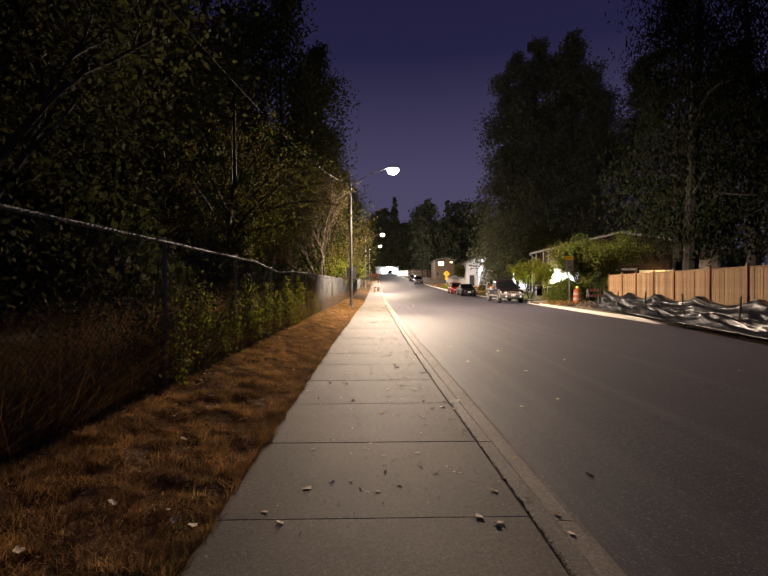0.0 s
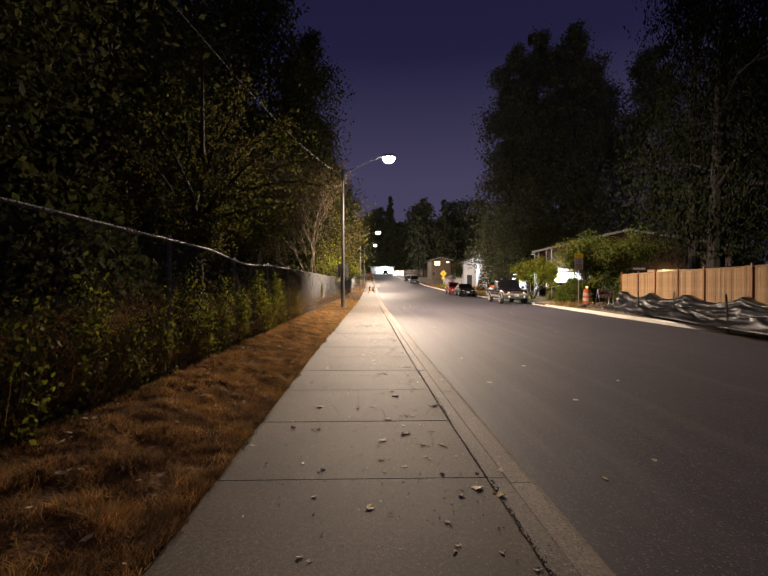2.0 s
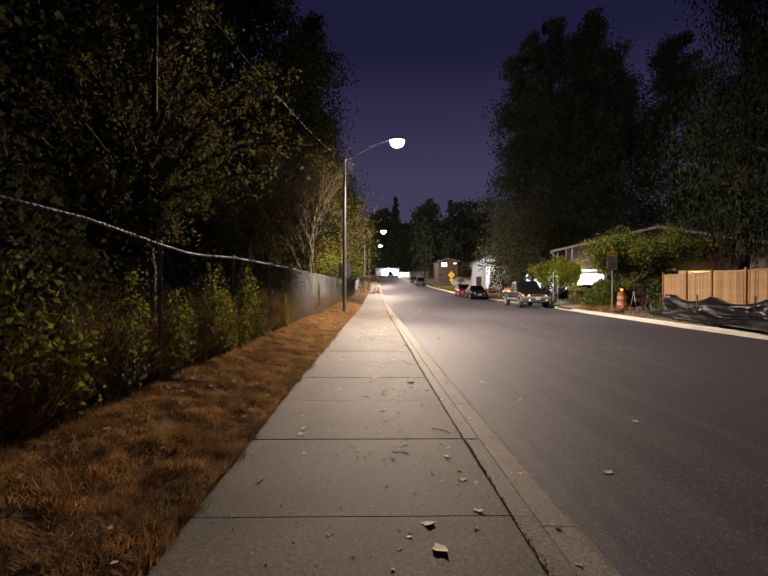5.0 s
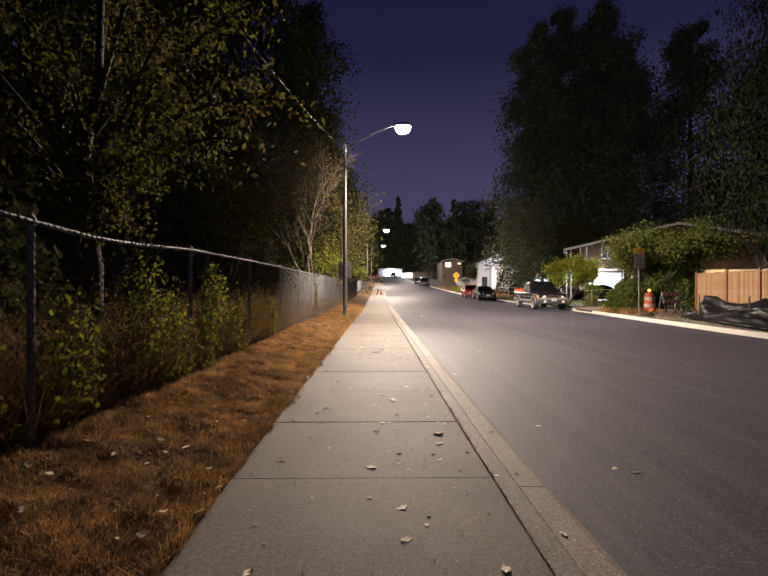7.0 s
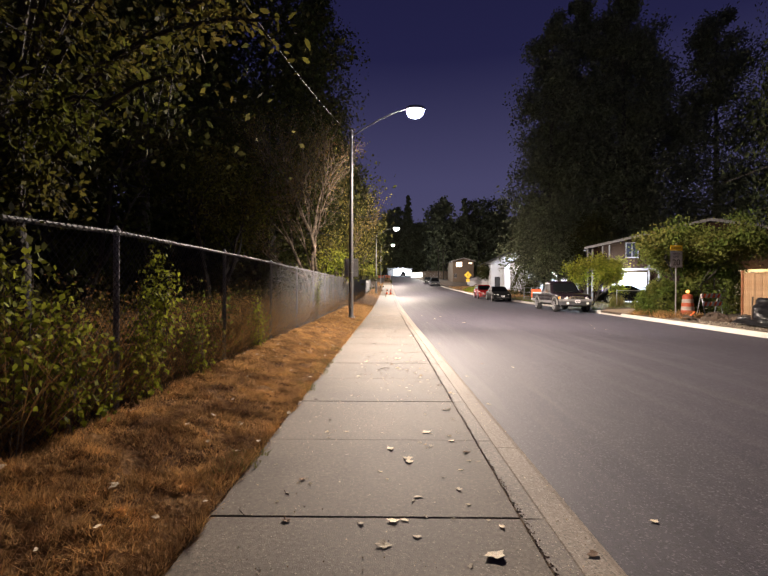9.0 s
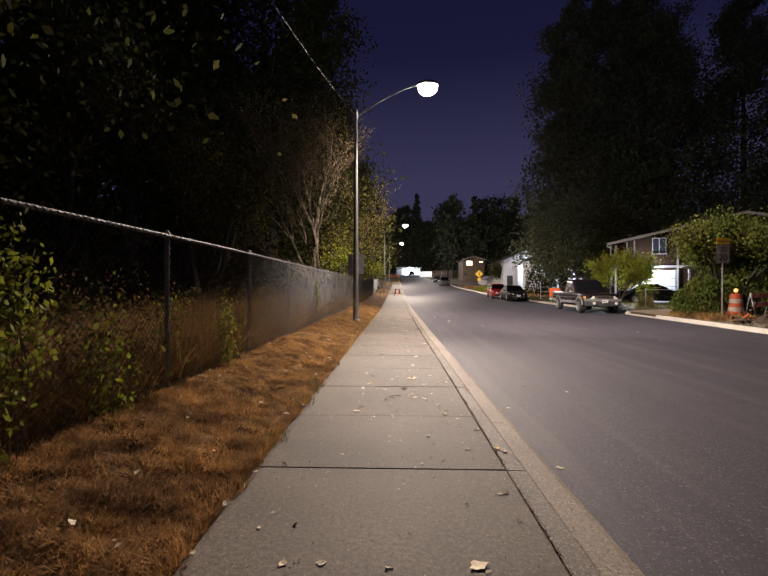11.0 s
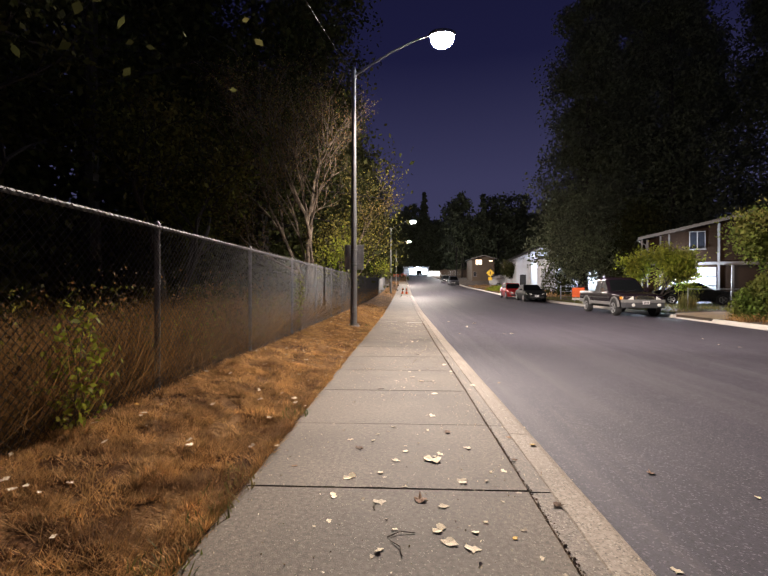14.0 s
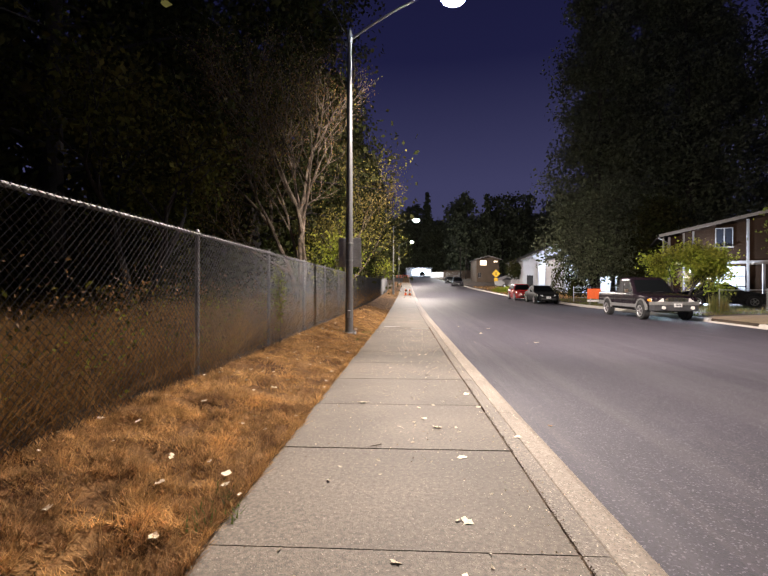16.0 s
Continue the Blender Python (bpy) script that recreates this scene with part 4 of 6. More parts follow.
tilt = -math.degrees(math.atan(0.204))
for i, y in enumerate(wf_posts):
    wpart(Shape().box(-0.07, 0.03, -0.055, 0.055, -0.2, 2.0 + 0.004 * i, 0.008, pose(wf_x(y), y, 0.14, 0, 0, tilt)), "post", CEDARPOST)
for a_, b_ in zip(wf_posts[:-1], wf_posts[1:]):
    m = pose(wf_x(a_), a_, 0.14, 0, 0, tilt)
    ln = (b_ - a_) * 1.0206
    for z in (0.25, 1.1, 1.84):
        wpart(Shape().box(0.012, 0.05, 0.05, ln - 0.05, z, z + 0.09, 0.005, m), "rail", CEDARWOOD)
    wpart(Shape().box(-0.055, 0.055, 0.05, ln - 0.05, 1.88, 1.915, 0.006, m), "top_rail", CEDARWOOD)
    board = Shape().box(-0.012, 0.008, 0.004, 0.143, 0.06, 1.875, 0.003).mesh("board", CEDARWOOD)
    k = int((ln - 0.1) / 0.147)
    for j in range(k):
        ob = new("board", board)
        ob.parent = wood
        ob.matrix_parent_inverse = wood.matrix_basis.inverted()
        ob.matrix_basis = m @ pose(random.uniform(-0.004, 0.004), 0.05 + j * (ln - 0.1) / k, random.uniform(-0.01, 0.01))

# black plastic sheeting heaped in front of it
sheeting = empty("plastic_sheeting", pose(wf_x(20) - 1.3, 20, 0.13), "crumpled black plastic sheeting heaped in front of the wooden fence", "plastic sheeting")
PEAKS = (11.5, 14.4, 17.6, 21.2, 24.6, 27.9)


def sag(y):
    """Height of the sheet's upper edge: held up at the stakes, slack between them."""
    y = min(max(y, PEAKS[0]), PEAKS[-1])
    k = max(i for i in range(len(PEAKS) - 1) if PEAKS[i] <= y)
    u = (y - PEAKS[k]) / (PEAKS[k + 1] - PEAKS[k])
    return 0.92 - 0.26 * (4 * u * (1 - u)) ** 0.8


def sheet_part(name, y0, y1, rows, cols, at, label):
    v = [at(y0 + (y1 - y0) * i / (rows - 1), j / (cols - 1)) for i in range(rows) for j in range(cols)]
    f = [(i * cols + j, i * cols + j + 1, (i + 1) * cols + j + 1, (i + 1) * cols + j) for i in range(rows - 1) for j in range(cols - 1)]
    ob = Shape().add(v, f).part(name, PLASTIC, sheeting, label, smooth=True)
    ob.matrix_parent_inverse = sheeting.matrix_basis.inverted()
    ob.modifiers.new("thick", "SOLIDIFY").thickness = 0.006


def upper(y, t):
    """Hung between the stakes, leaning back, with slack folds running down from each stake."""
    fold = 0.17 * noise.noise((y * 0.45 + t * 0.7, t * 3.6, 1)) + 0.09 * noise.noise((y * 1.0 - t * 1.4, t * 7.0, 2)) + 0.03 * noise.noise((y * 4.0 + t * 3, t * 9, 5))
    k = 0.25 + 3.0 * t * (1 - t)
    back = 0.25 * max(0.0, t - 0.85) / 0.15
    return (wf_x(y) - 1.62 + 0.42 * t + back - fold * k, y + 0.05 * noise.noise((y * 2, t * 4, 9)), 0.14 + sag(y) * min(1.0, t / 0.85) - 0.10 * back + 0.25 * fold * k * (1 - t))


def lower(y, t):
    """Slack lower edge lying crumpled on the ground."""
    fold = 0.15 * noise.noise((y * 0.7 + t, t * 4.2, 11)) + 0.07 * noise.noise((y * 1.7 - t * 2, t * 8, 12)) + 0.025 * noise.noise((y * 6, t * 12, 15))
    k = 0.2 + 3.0 * t * (1 - t)
    return (wf_x(y) - 2.12 + 0.62 * t - 0.4 * fold * k, y + 0.1 * noise.noise((y * 2, t * 4, 19)), 0.125 + max(0.004, (0.30 + 0.12 * math.sin(y * 1.3)) * math.sin(math.pi * min(1, t * 0.75)) + fold * k * 0.7))


sheet_part("upper_sheet", 11.0, 28.3, 180, 24, upper, "sheet hung slack between stakes")
sheet_part("lower_sheet", 11.0, 28.5, 180, 20, lower, "slack edge lying crumpled on the ground")
for i, (y, dx, h) in enumerate(((14.4, -1.72, 1.0), (17.6, -1.72, 1.0), (21.2, -1.72, 1.0), (24.6, -1.72, 0.98), (27.9, -1.72, 0.98))):
    tagged(Shape().box(-0.02, 0.02, -0.02, 0.02, -0.2, h, 0.004, pose(wf_x(y) + dx, y, 0.12, random.uniform(-5, 5), random.uniform(-5, 5), 20)).part("wooden_stake", TWIG), "dark wooden stake holding up the plastic sheeting", "stake", "stakes at the sheeting")

# gravel and rubble strip between kerb and sheeting
pts = []
for _ in range(5200):
    y = random.uniform(11, 33)
    x = random.uniform(right_edge(y) + 0.25, wf_x(y) - 1.0)
    pts.append((x, y, right_z(x, y)))
gv, gf = [], []
for x, y, z in pts:
    s = random.uniform(0.012, 0.05) * (1.6 if random.random() < 0.06 else 1)
    k = len(gv)
    a1 = random.uniform(0, 6.28)
    for q in range(4):
        gv.append((x + s * math.cos(a1 + q * 1.57) * random.uniform(0.7, 1.2), y + s * math.sin(a1 + q * 1.57) * random.uniform(0.7, 1.2), z - 0.004))
    gv.append((x + random.uniform(-0.3, 0.3) * s, y, z + s * random.uniform(0.6, 1.1)))
    gf += [(k, k + 1, k + 4), (k + 1, k + 2, k + 4), (k + 2, k + 3, k + 4), (k + 3, k, k + 4)]
tagged(Shape().add(gv, gf).part("gravel", GRAVEL), "loose gravel and clods of soil behind the new kerb", "gravel", kind="stuff")
for i, (x, y, l, a_) in enumerate(((13.1, 30.6, 2.4, 62), (14.0, 31.6, 2.0, 80), (12.9, 21.0, 3.6, 8), (12.2, 16.5, 3.2, 10))):
    tagged(Shape().box(-0.045, 0.045, -l / 2, l / 2, 0, 0.045, 0.004, pose(x, y, right_z(x, y) + 0.02 + 0.06 * (i < 2), 0, 0, -a_)).part("lumber", CEDARWOOD), "length of lumber lying on the torn-up ground", "lumber", "loose lumber")
tagged(Shape().tube([(12.75, 30.7, 0.05), (12.95, 30.4, 0.42)], 0.025, 8).part("orange_stake", ORANGE), "leaning orange survey stake in the soil", "stake")
# half-buried timber edging and dug soil
for i in range(8):
    x, y = 13.2 + random.uniform(-0.6, 1.8), 29.8 + random.uniform(-0.6, 1.8)
    r = random.uniform(0.18, 0.4)
    rs = [[((r * math.cos(t) * k + x), (r * 1.2 * math.sin(t) * k + y), 0.08 + r * h_ * (1 + 0.25 * math.sin(3 * t + i))) for t in [6.28319 * j / 11 for j in range(11)]] for k, h_ in ((1, 0), (0.85, 0.32), (0.5, 0.55), (0.1, 0.62))]
    tagged(Shape().loft(rs).part("soil_mound", SOIL), "small mound of dug dark soil", "soil", "dug soil by the kerb")


# ---- traffic things ----
def barrel(x, y):
    th = empty("traffic_barrel", pose(x, y, right_z(x, y) + 0.02), "dull orange and white traffic barrel with an amber warning lamp", "traffic barrel")
    Shape().lathe([(0.36, 0), (0.36, 0.06), (0.30, 0.08), (0.30, 0.1), (0.0, 0.1)], 20).part("rubber_base", TYRE, th)
    for i in range(5):
        z0, r = 0.1 + 0.17 * i, 0.285 - 0.018 * i
        Shape().lathe([(r, z0), (r, z0 + 0.15), (r - 0.016, z0 + 0.155), (r - 0.016, z0 + 0.17)], 20).part("band", BARRELORANGE if i % 2 == 0 else BARRELWHITE, th)
    Shape().lathe([(0.2, 0.95), (0.2, 0.98), (0.09, 1.0), (0.06, 1.02)], 16).part("lid", BARRELORANGE, th)
    w = Shape().lathe([(0.0, -0.04), (0.07, -0.035), (0.078, 0), (0.07, 0.035), (0, 0.04)], 16, pose(0, 0, 1.13, 90, 0, 0)).part("warning_lamp", glow("lit_amber_lens", (1.0, 0.36, 0.02), 1.6), th, "round amber lens")
    return th


barrel(14.1, 32.6)
bar = empty("barricade", pose(15.55, 33.2, 0.16, 0, 0, 12), "folding barricade with orange and white striped board", "barricade")
for sx in (-0.5, 0.5):
    for sy in (-0.22, 0.22):
        Shape().tube([(sx, sy, 0), (sx, 0, 0.98)], 0.022, 6).part("leg", GALV, bar)
for z, off in ((0.78, -0.06), (0.4, -0.14)):
    b = Shape().box(-0.56, 0.56, off - 0.012, off + 0.012, z, z + 0.2, 0.003).part("board", STRIPEWHITE, bar)
    for k in range(4):
        x = -0.5 + k * 0.27
        Shape().plate([(x, z + 0.003), (x + 0.13, z + 0.003), (x + 0.23, z + 0.197), (x + 0.10, z + 0.197)], 0.003, pose(0, off - 0.016, 0)).part("stripe", ORANGE, b)


def text(body, size, at, material, parent, name="lettering"):
    cu = bpy.data.curves.new(name, "FONT")
    cu.body, cu.size, cu.align_x, cu.align_y, cu.extrude = body, size, "CENTER", "CENTER", 0.0015
    tmp = bpy.data.objects.new(name, cu)
    me = bpy.data.meshes.new_from_object(tmp)
    bpy.data.objects.remove(tmp)
    me.materials.append(material)
    ob = new(name, me)
    ob.parent = parent
    ob.matrix_basis = pose(*at, 90, 0, 0)
    return ob


sl = empty("speed_limit_sign", pose(13.55, 32.6, 0.12, 0, 0, 6), "white speed limit 20 sign with a yellow school plate", "road sign")
Shape().box(-0.025, 0.025, -0.018, 0.018, -0.2, 3.3, 0.006).part("post", GALV, sl)
pl = Shape().box(-0.305, 0.305, -0.026, -0.022, 2.24, 3.0, 0.0015).part("sign_panel", SIGNWHITE, sl)
text("20", 0.40, (0, -0.029, 2.46), INK, pl)
text("SPEED\nLIMIT", 0.13, (0, -0.029, 2.80), INK, pl)
for x0, x1, z0, z1 in ((-0.285, 0.285, 2.262, 2.272), (-0.285, 0.285, 2.968, 2.978), (-0.285, -0.275, 2.262, 2.978), (0.275, 0.285, 2.262, 2.978)):
    Shape().box(x0, x1, -0.029, -0.0262, z0, z1).part("border", INK, pl)
yp = Shape().box(-0.305, 0.305, -0.026, -0.022, 3.02, 3.27, 0.0015).part("school_plate", SIGNYELLOW, sl)
text("SCHOOL", 0.13, (0, -0.029, 3.145), INK, yp)

ws = empty("warning_sign", pose(14.05, 89.6, right_z(14.05, 89.6), 0, 0, -8), "yellow diamond warning sign with a small plate below", "road sign")
Shape().box(-0.03, 0.03, -0.02, 0.02, -0.2, 2.9, 0.006).part("post", GALV, ws)
s = 0.64
Shape().plate([(0, 2.35 - s), (s, 2.35), (0, 2.35 + s), (-s, 2.35)], 0.005, pose(0, -0.03, 0)).part("diamond_panel", SIGNYELLOW, ws)
Shape().box(-0.06, 0.06, -0.036, -0.032, 2.1, 2.6).part("symbol", INK, ws)
Shape().box(-0.3, 0.3, -0.03, -0.025, 1.2, 1.68, 0.002).part("small_plate", SIGNYELLOW, ws)


def cone(x, y, z, label):
    th = empty("traffic_cone", pose(x, y, z), label, "traffic cone", "cones on the sidewalk")
    Shape().box(-0.18, 0.18, -0.18, 0.18, 0, 0.035, 0.01).part("base", ORANGE, th)
    Shape().lathe([(0.135, 0.03), (0.075, 0.4), (0.035, 0.7), (0.0, 0.71)], 16).part("body", ORANGE, th)
    Shape().lathe([(0.098, 0.3), (0.072, 0.45), (0.07, 0.45), (0.09, 0.3)], 16).part("collar", STRIPEWHITE, th)


cone(0.05, 72.0, rise(72) + 0.012, "orange traffic cone standing on the sidewalk")
cone(0.55, 71.0, rise(71) + 0.012, "orange traffic cone standing near the kerb")

ob = empty("construction_sign", pose(13.15, 51.0, right_z(13.15, 51), 0, 0, -12), "square orange construction sign on a low stand", "road sign")
for sx in (-0.3, 0.3):
    Shape().tube([(sx, -0.2, 0), (sx * 0.6, 0, 0.5), (sx * 0.6, 0.02, 1.05)], 0.018, 6).part("leg", GALV, ob)
Shape().box(-0.42, 0.42, -0.03, -0.02, 0.42, 1.14, 0.003).part("panel", ORANGE, ob)
Shape().box(-0.42, 0.42, -0.03, -0.02, 0.22, 0.36, 0.003).part("lower_panel", STRIPEWHITE, ob)


# ---- vehicles: the front faces -y, the base lies on the road ----
def wheel(parent, x, y, r, w, side):
    t = Shape().lathe([(r * 0.62, -w / 2), (r * 0.93, -w / 2), (r, -w * 0.36), (r, w * 0.36), (r * 0.93, w / 2), (r * 0.62, w / 2)], 24, pose(x, y, r, 0, 90, 0)).part("wheel", TYRE, parent, smooth=False)
    m = pose(x + side * (w * 0.5 + 0.004), y, r, 0, 90 * side, 0)
    sh = Shape().lathe([(r * 0.64, -0.02), (r * 0.64, 0.02), (r * 0.56, 0.012), (r * 0.5, -0.03), (0.0, -0.03)], 24, m)
    for k in range(5):
        sh.box(-0.028, 0.028, 0.03, r * 0.58, -0.02, 0.014, 0.006, m @ pose(0, 0, 0, 0, 0, 72 * k))
    sh.lathe([(0.06, -0.02), (0.055, 0.02), (0, 0.022)], 12, m)
    sh.part("rim", RIM, t, "bright alloy rim")


def ring(y, w, z0, z1, round_=0.06, tuck=0.04):
    """A rounded body section at y, half width w, between two heights."""
    zm = z0 + (z1 - z0) * 0.45
    r = round_
    return [(-w + tuck, y, z0), (-w, y, zm), (-w + 0.012, y, z1 - r), (-w + r, y, z1), (w - r, y, z1), (w - 0.012, y, z1 - r), (w, y, zm), (w - tuck, y, z0)]


def pane(parent, pts, material=GLASS, name="window"):
    p = [Vector(q) for q in pts]
    n = (p[1] - p[0]).cross(p[2] - p[0]).normalized() * 0.006
    Shape().loft([[tuple(q - n) for q in p], [tuple(q + n) for q in p]]).part(name, material, parent)


def car(m, paint, label, length=4.6, wide=1.82, high=1.45, category="car", wagon=False, plate=True):
    th = empty("car", m, label, category, "cars parked along the street")
    L, W = length / 2, wide / 2
    hood, belt = 0.86, 0.94
    st = [ring(-L, W * 0.80, 0.30, 0.60), ring(-L + 0.08, W * 0.90, 0.22, 0.70), ring(-L + 0.35, W * 0.97, 0.2, 0.78), ring(-L + 0.9, W, 0.2, hood), ring(-0.55 * L, W, 0.2, hood + 0.05), ring(-0.3 * L, W, 0.2, belt), ring(0.35 * L, W, 0.2, belt + 0.02)]
    st += [ring(L - 0.5, W * 0.98, 0.22, belt + (0.02 if wagon else 0.0)), ring(L - 0.1, W * 0.93, 0.28, belt - 0.03), ring(L, W * 0.86, 0.36, belt - 0.14)]
    Shape().loft(st).part("body", paint, th, smooth=True)
    c0, c1, r0, r1 = -0.42 * L, (L - 0.12 if wagon else 0.72 * L), -0.08 * L, (L - 0.5 if wagon else 0.38 * L)
    wb, wt = W - 0.09, W - 0.27
    zb, zt = belt - 0.02, high
    roof = Shape().loft([[(-wb, c0, zb), (wb, c0, zb), (wb, c1, zb), (-wb, c1, zb)], [(-wt, r0, zt - 0.03), (wt, r0, zt - 0.03), (wt, r1, zt - 0.03), (-wt, r1, zt - 0.03)], [(-wt + 0.1, r0 + 0.12, zt), (wt - 0.1, r0 + 0.12, zt), (wt - 0.1, r1 - 0.12, zt), (-wt + 0.1, r1 - 0.12, zt)]])
    roof.part("cabin", paint, th)
    q = lambda a, b, t: a + (b - a) * t
    pane(th, [(-wb + 0.08, q(c0, r0, 0.1) - 0.012, q(zb, zt, 0.1)), (wb - 0.08, q(c0, r0, 0.1) - 0.012, q(zb, zt, 0.1)), (wt - 0.03, q(c0, r0, 0.9) - 0.012, q(zb, zt - 0.03, 0.9)), (-wt + 0.03, q(c0, r0, 0.9) - 0.012, q(zb, zt - 0.03, 0.9))], name="windscreen")
    pane(th, [(-wb + 0.08, q(c1, r1, 0.12) + 0.012, q(zb, zt, 0.12)), (wb - 0.08, q(c1, r1, 0.12) + 0.012, q(zb, zt, 0.12)), (wt - 0.03, q(c1, r1, 0.88) + 0.012, q(zb, zt - 0.03, 0.88)), (-wt + 0.03, q(c1, r1, 0.88) + 0.012, q(zb, zt - 0.03, 0.88))], name="rear_window")
    ym = (c0 + c1) / 2 - 0.05
    for sd in (-1, 1):
        xb, xt = sd * (q(wb, wt, 0.12) + 0.008), sd * (q(wb, wt, 0.88) + 0.008)
        z0, z1 = q(zb, zt, 0.12), q(zb, zt - 0.03, 0.88)
        pane(th, [(xb, q(c0, r0, 0.12) + 0.12, z0), (xb, ym - 0.04, z0), (xt, ym - 0.04, z1), (xt, r0 + 0.06, z1)], name="front_side_window")
        pane(th, [(xb, ym + 0.04, z0), (xb, q(c1, r1, 0.12) - 0.16, z0), (xt, r1 - 0.06, z1), (xt, ym + 0.04, z1)], name="rear_side_window")
        Shape().box(-0.09, 0.09, -0.05, 0.05, -0.06, 0.06, 0.02, pose(sd * (W + 0.07), c0 + 0.28, belt + 0.05)).part("mirror", paint, th)
        hl = Shape().loft([[(sd * (W * 0.45), -L + 0.05, 0.60), (sd * (W * 0.86), -L + 0.16, 0.62), (sd * (W * 0.9), -L + 0.26, 0.70), (sd * (W * 0.5), -L + 0.10, 0.68)], [(sd * (W * 0.45), -L - 0.015, 0.60), (sd * (W * 0.88), -L + 0.05, 0.62), (sd * (W * 0.93), -L + 0.16, 0.71), (sd * (W * 0.5), -L + 0.0, 0.69)]])
        hl.part("headlight", HEADLIGHT, th, "clear headlight lens")
        Shape().box(-0.18, 0.18, -0.03, 0.03, -0.07, 0.07, 0.015, pose(sd * (W * 0.66), L - 0.03, 0.74)).part("tail_light", REDPAINT, th, "red tail light")
        for yy in (-L * 0.6, L * 0.58):
            Shape().lathe([(0.36, -0.1), (0.36, 0.015), (0.3, 0.015), (0.3, -0.1)], 20, pose(sd * (W - 0.005), yy, 0.33, 0, 90 * sd, 0)).part("wheel_arch", TRIMBLACK, th)
            wheel(th, sd * (W - 0.09), yy, 0.325, 0.2, sd)
    Shape().box(-W * 0.62, W * 0.62, -L - 0.02, -L + 0.05, 0.30, 0.46, 0.02).part("lower_grille", TRIMBLACK, th)
    Shape().box(-W * 0.36, W * 0.36, -L - 0.015, -L + 0.05, 0.55, 0.63, 0.015).part("grille", TRIMBLACK, th)
    if plate:
        pb = Shape().box(-0.16, 0.16, -L - 0.032, -L - 0.022, 0.42, 0.57, 0.002).part("plate", PLATE, th, "white licence plate with dark bars")
        for k in range(4):
            Shape().box(-0.11 + 0.06 * k, -0.075 + 0.06 * k, -L - 0.035, -L - 0.032, 0.46, 0.53).part("plate_bar", INK, pb)
    return th


def road_at(x, y):
    a, b = kerb_edge(y) - 0.12, right_edge(y) + 0.08
    k = (x - a) / (b - a)
    return rise(y) + ROAD_Z + 0.05 * (1 - (2 * k - 1) ** 2)


car(pose(11.3, 57.0, road_at(11.3, 57.0) + 0.005, 0.5, 0, -2), BLACKPAINT, "glossy black compact car parked at the kerb", 4.5, 1.8, 1.43)
car(pose(11.05, 62.6, road_at(11.05, 62.6) + 0.01, 0.8, 0, -1), REDPAINT, "red hatchback parked behind the black car", 4.1, 1.74, 1.5, wagon=True)
car(pose(10.2, 108, road_at(10.2, 108) + 0.01, 2.2, 0, 0), GREYPAINT, "dark sport utility vehicle parked at the far kerb", 4.7, 1.9, 1.75, wagon=True)
car(pose(10.0, 122, road_at(10.0, 122) + 0.01, 2.6, 0, 0), BLACKPAINT, "dark car parked far up the street", 4.5, 1.8, 1.5)
car(pose(19.0, 47.0, right_z(19.0, 47.0) + 0.005, 0, 0, 66), BLACKPAINT, "dark car parked on the driveway before the garage", 4.6, 1.82, 1.42)
car(pose(18.0, 99.0, right_z(18, 99) + 0.01, 0, 0, 78), GREYPAINT, "dark vehicle parked in a driveway behind the warning sign", 4.9, 1.9, 1.8, wagon=True)
car(pose(5.6, 172, rise(172) + 0.0, 3, 0, 0), BLACKPAINT, "dark car in front of a brightly lit bay", 4.6, 1.8, 1.6, wagon=True)

# pickup truck
tr = empty("pickup_truck", pose(11.55, 41.25, road_at(11.55, 41.3) + 0.0, 0, 0, -1.5), "dark plum pickup truck with silver lower trim, parked at the kerb", "pickup truck")
W = 0.98
FW, RW, R = -1.72, 1.80, 0.39
def section(y, w, z0, z1, r, crown=0.02, tuck=0.05):
    """A body section at y with rounded shoulders and a slightly crowned top."""
    half = [(w - tuck, z0), (w, z0 + 0.2 * (z1 - z0)), (w + 0.008, z0 + 0.55 * (z1 - z0)), (w - 0.012, z1 - r)]
    half += [(w - 0.012 - r * (1 - math.cos(a1)), z1 - r + r * math.sin(a1)) for a1 in (0.52, 1.05, 1.57)] + [(w * 0.5, z1 + crown * 0.8)]
    return [(-x, y, z) for x, z in half] + [(0, y, z1 + crown)] + [(x, y, z) for x, z in reversed(half)]


low = Shape().loft([section(-2.66, W * 0.84, 0.64, 0.95, 0.06), section(-2.60, W * 0.91, 0.62, 1.0, 0.08), section(-2.42, W * 0.96, 0.60, 1.06, 0.10, 0.03), section(-2.0, W * 0.985, 0.6, 1.11, 0.12, 0.045), section(-1.5, W * 0.99, 0.6, 1.14, 0.12, 0.05), section(-0.98, W, 0.6, 1.17, 0.10, 0.03), section(-0.8, W, 0.6, 1.17, 0.06), section(0.95, W, 0.6, 1.17, 0.06)])
low.part("front_body", TRUCKPAINT, tr, smooth=True)
for sd in (-1, 1):
    side = Shape().loft([[(sd * (W - 0.04), y, 0.62), (sd * W, y, 0.70), (sd * (W + 0.008), y, 0.95), (sd * (W - 0.01), y, 1.17), (sd * (W - 0.03), y, 1.20), (sd * (W - 0.09), y, 1.20), (sd * (W - 0.09), y, 0.62)] for y in (0.975, 1.6, 2.4, 2.93)])
    side.part("bed_side", TRUCKPAINT, tr, smooth=True)
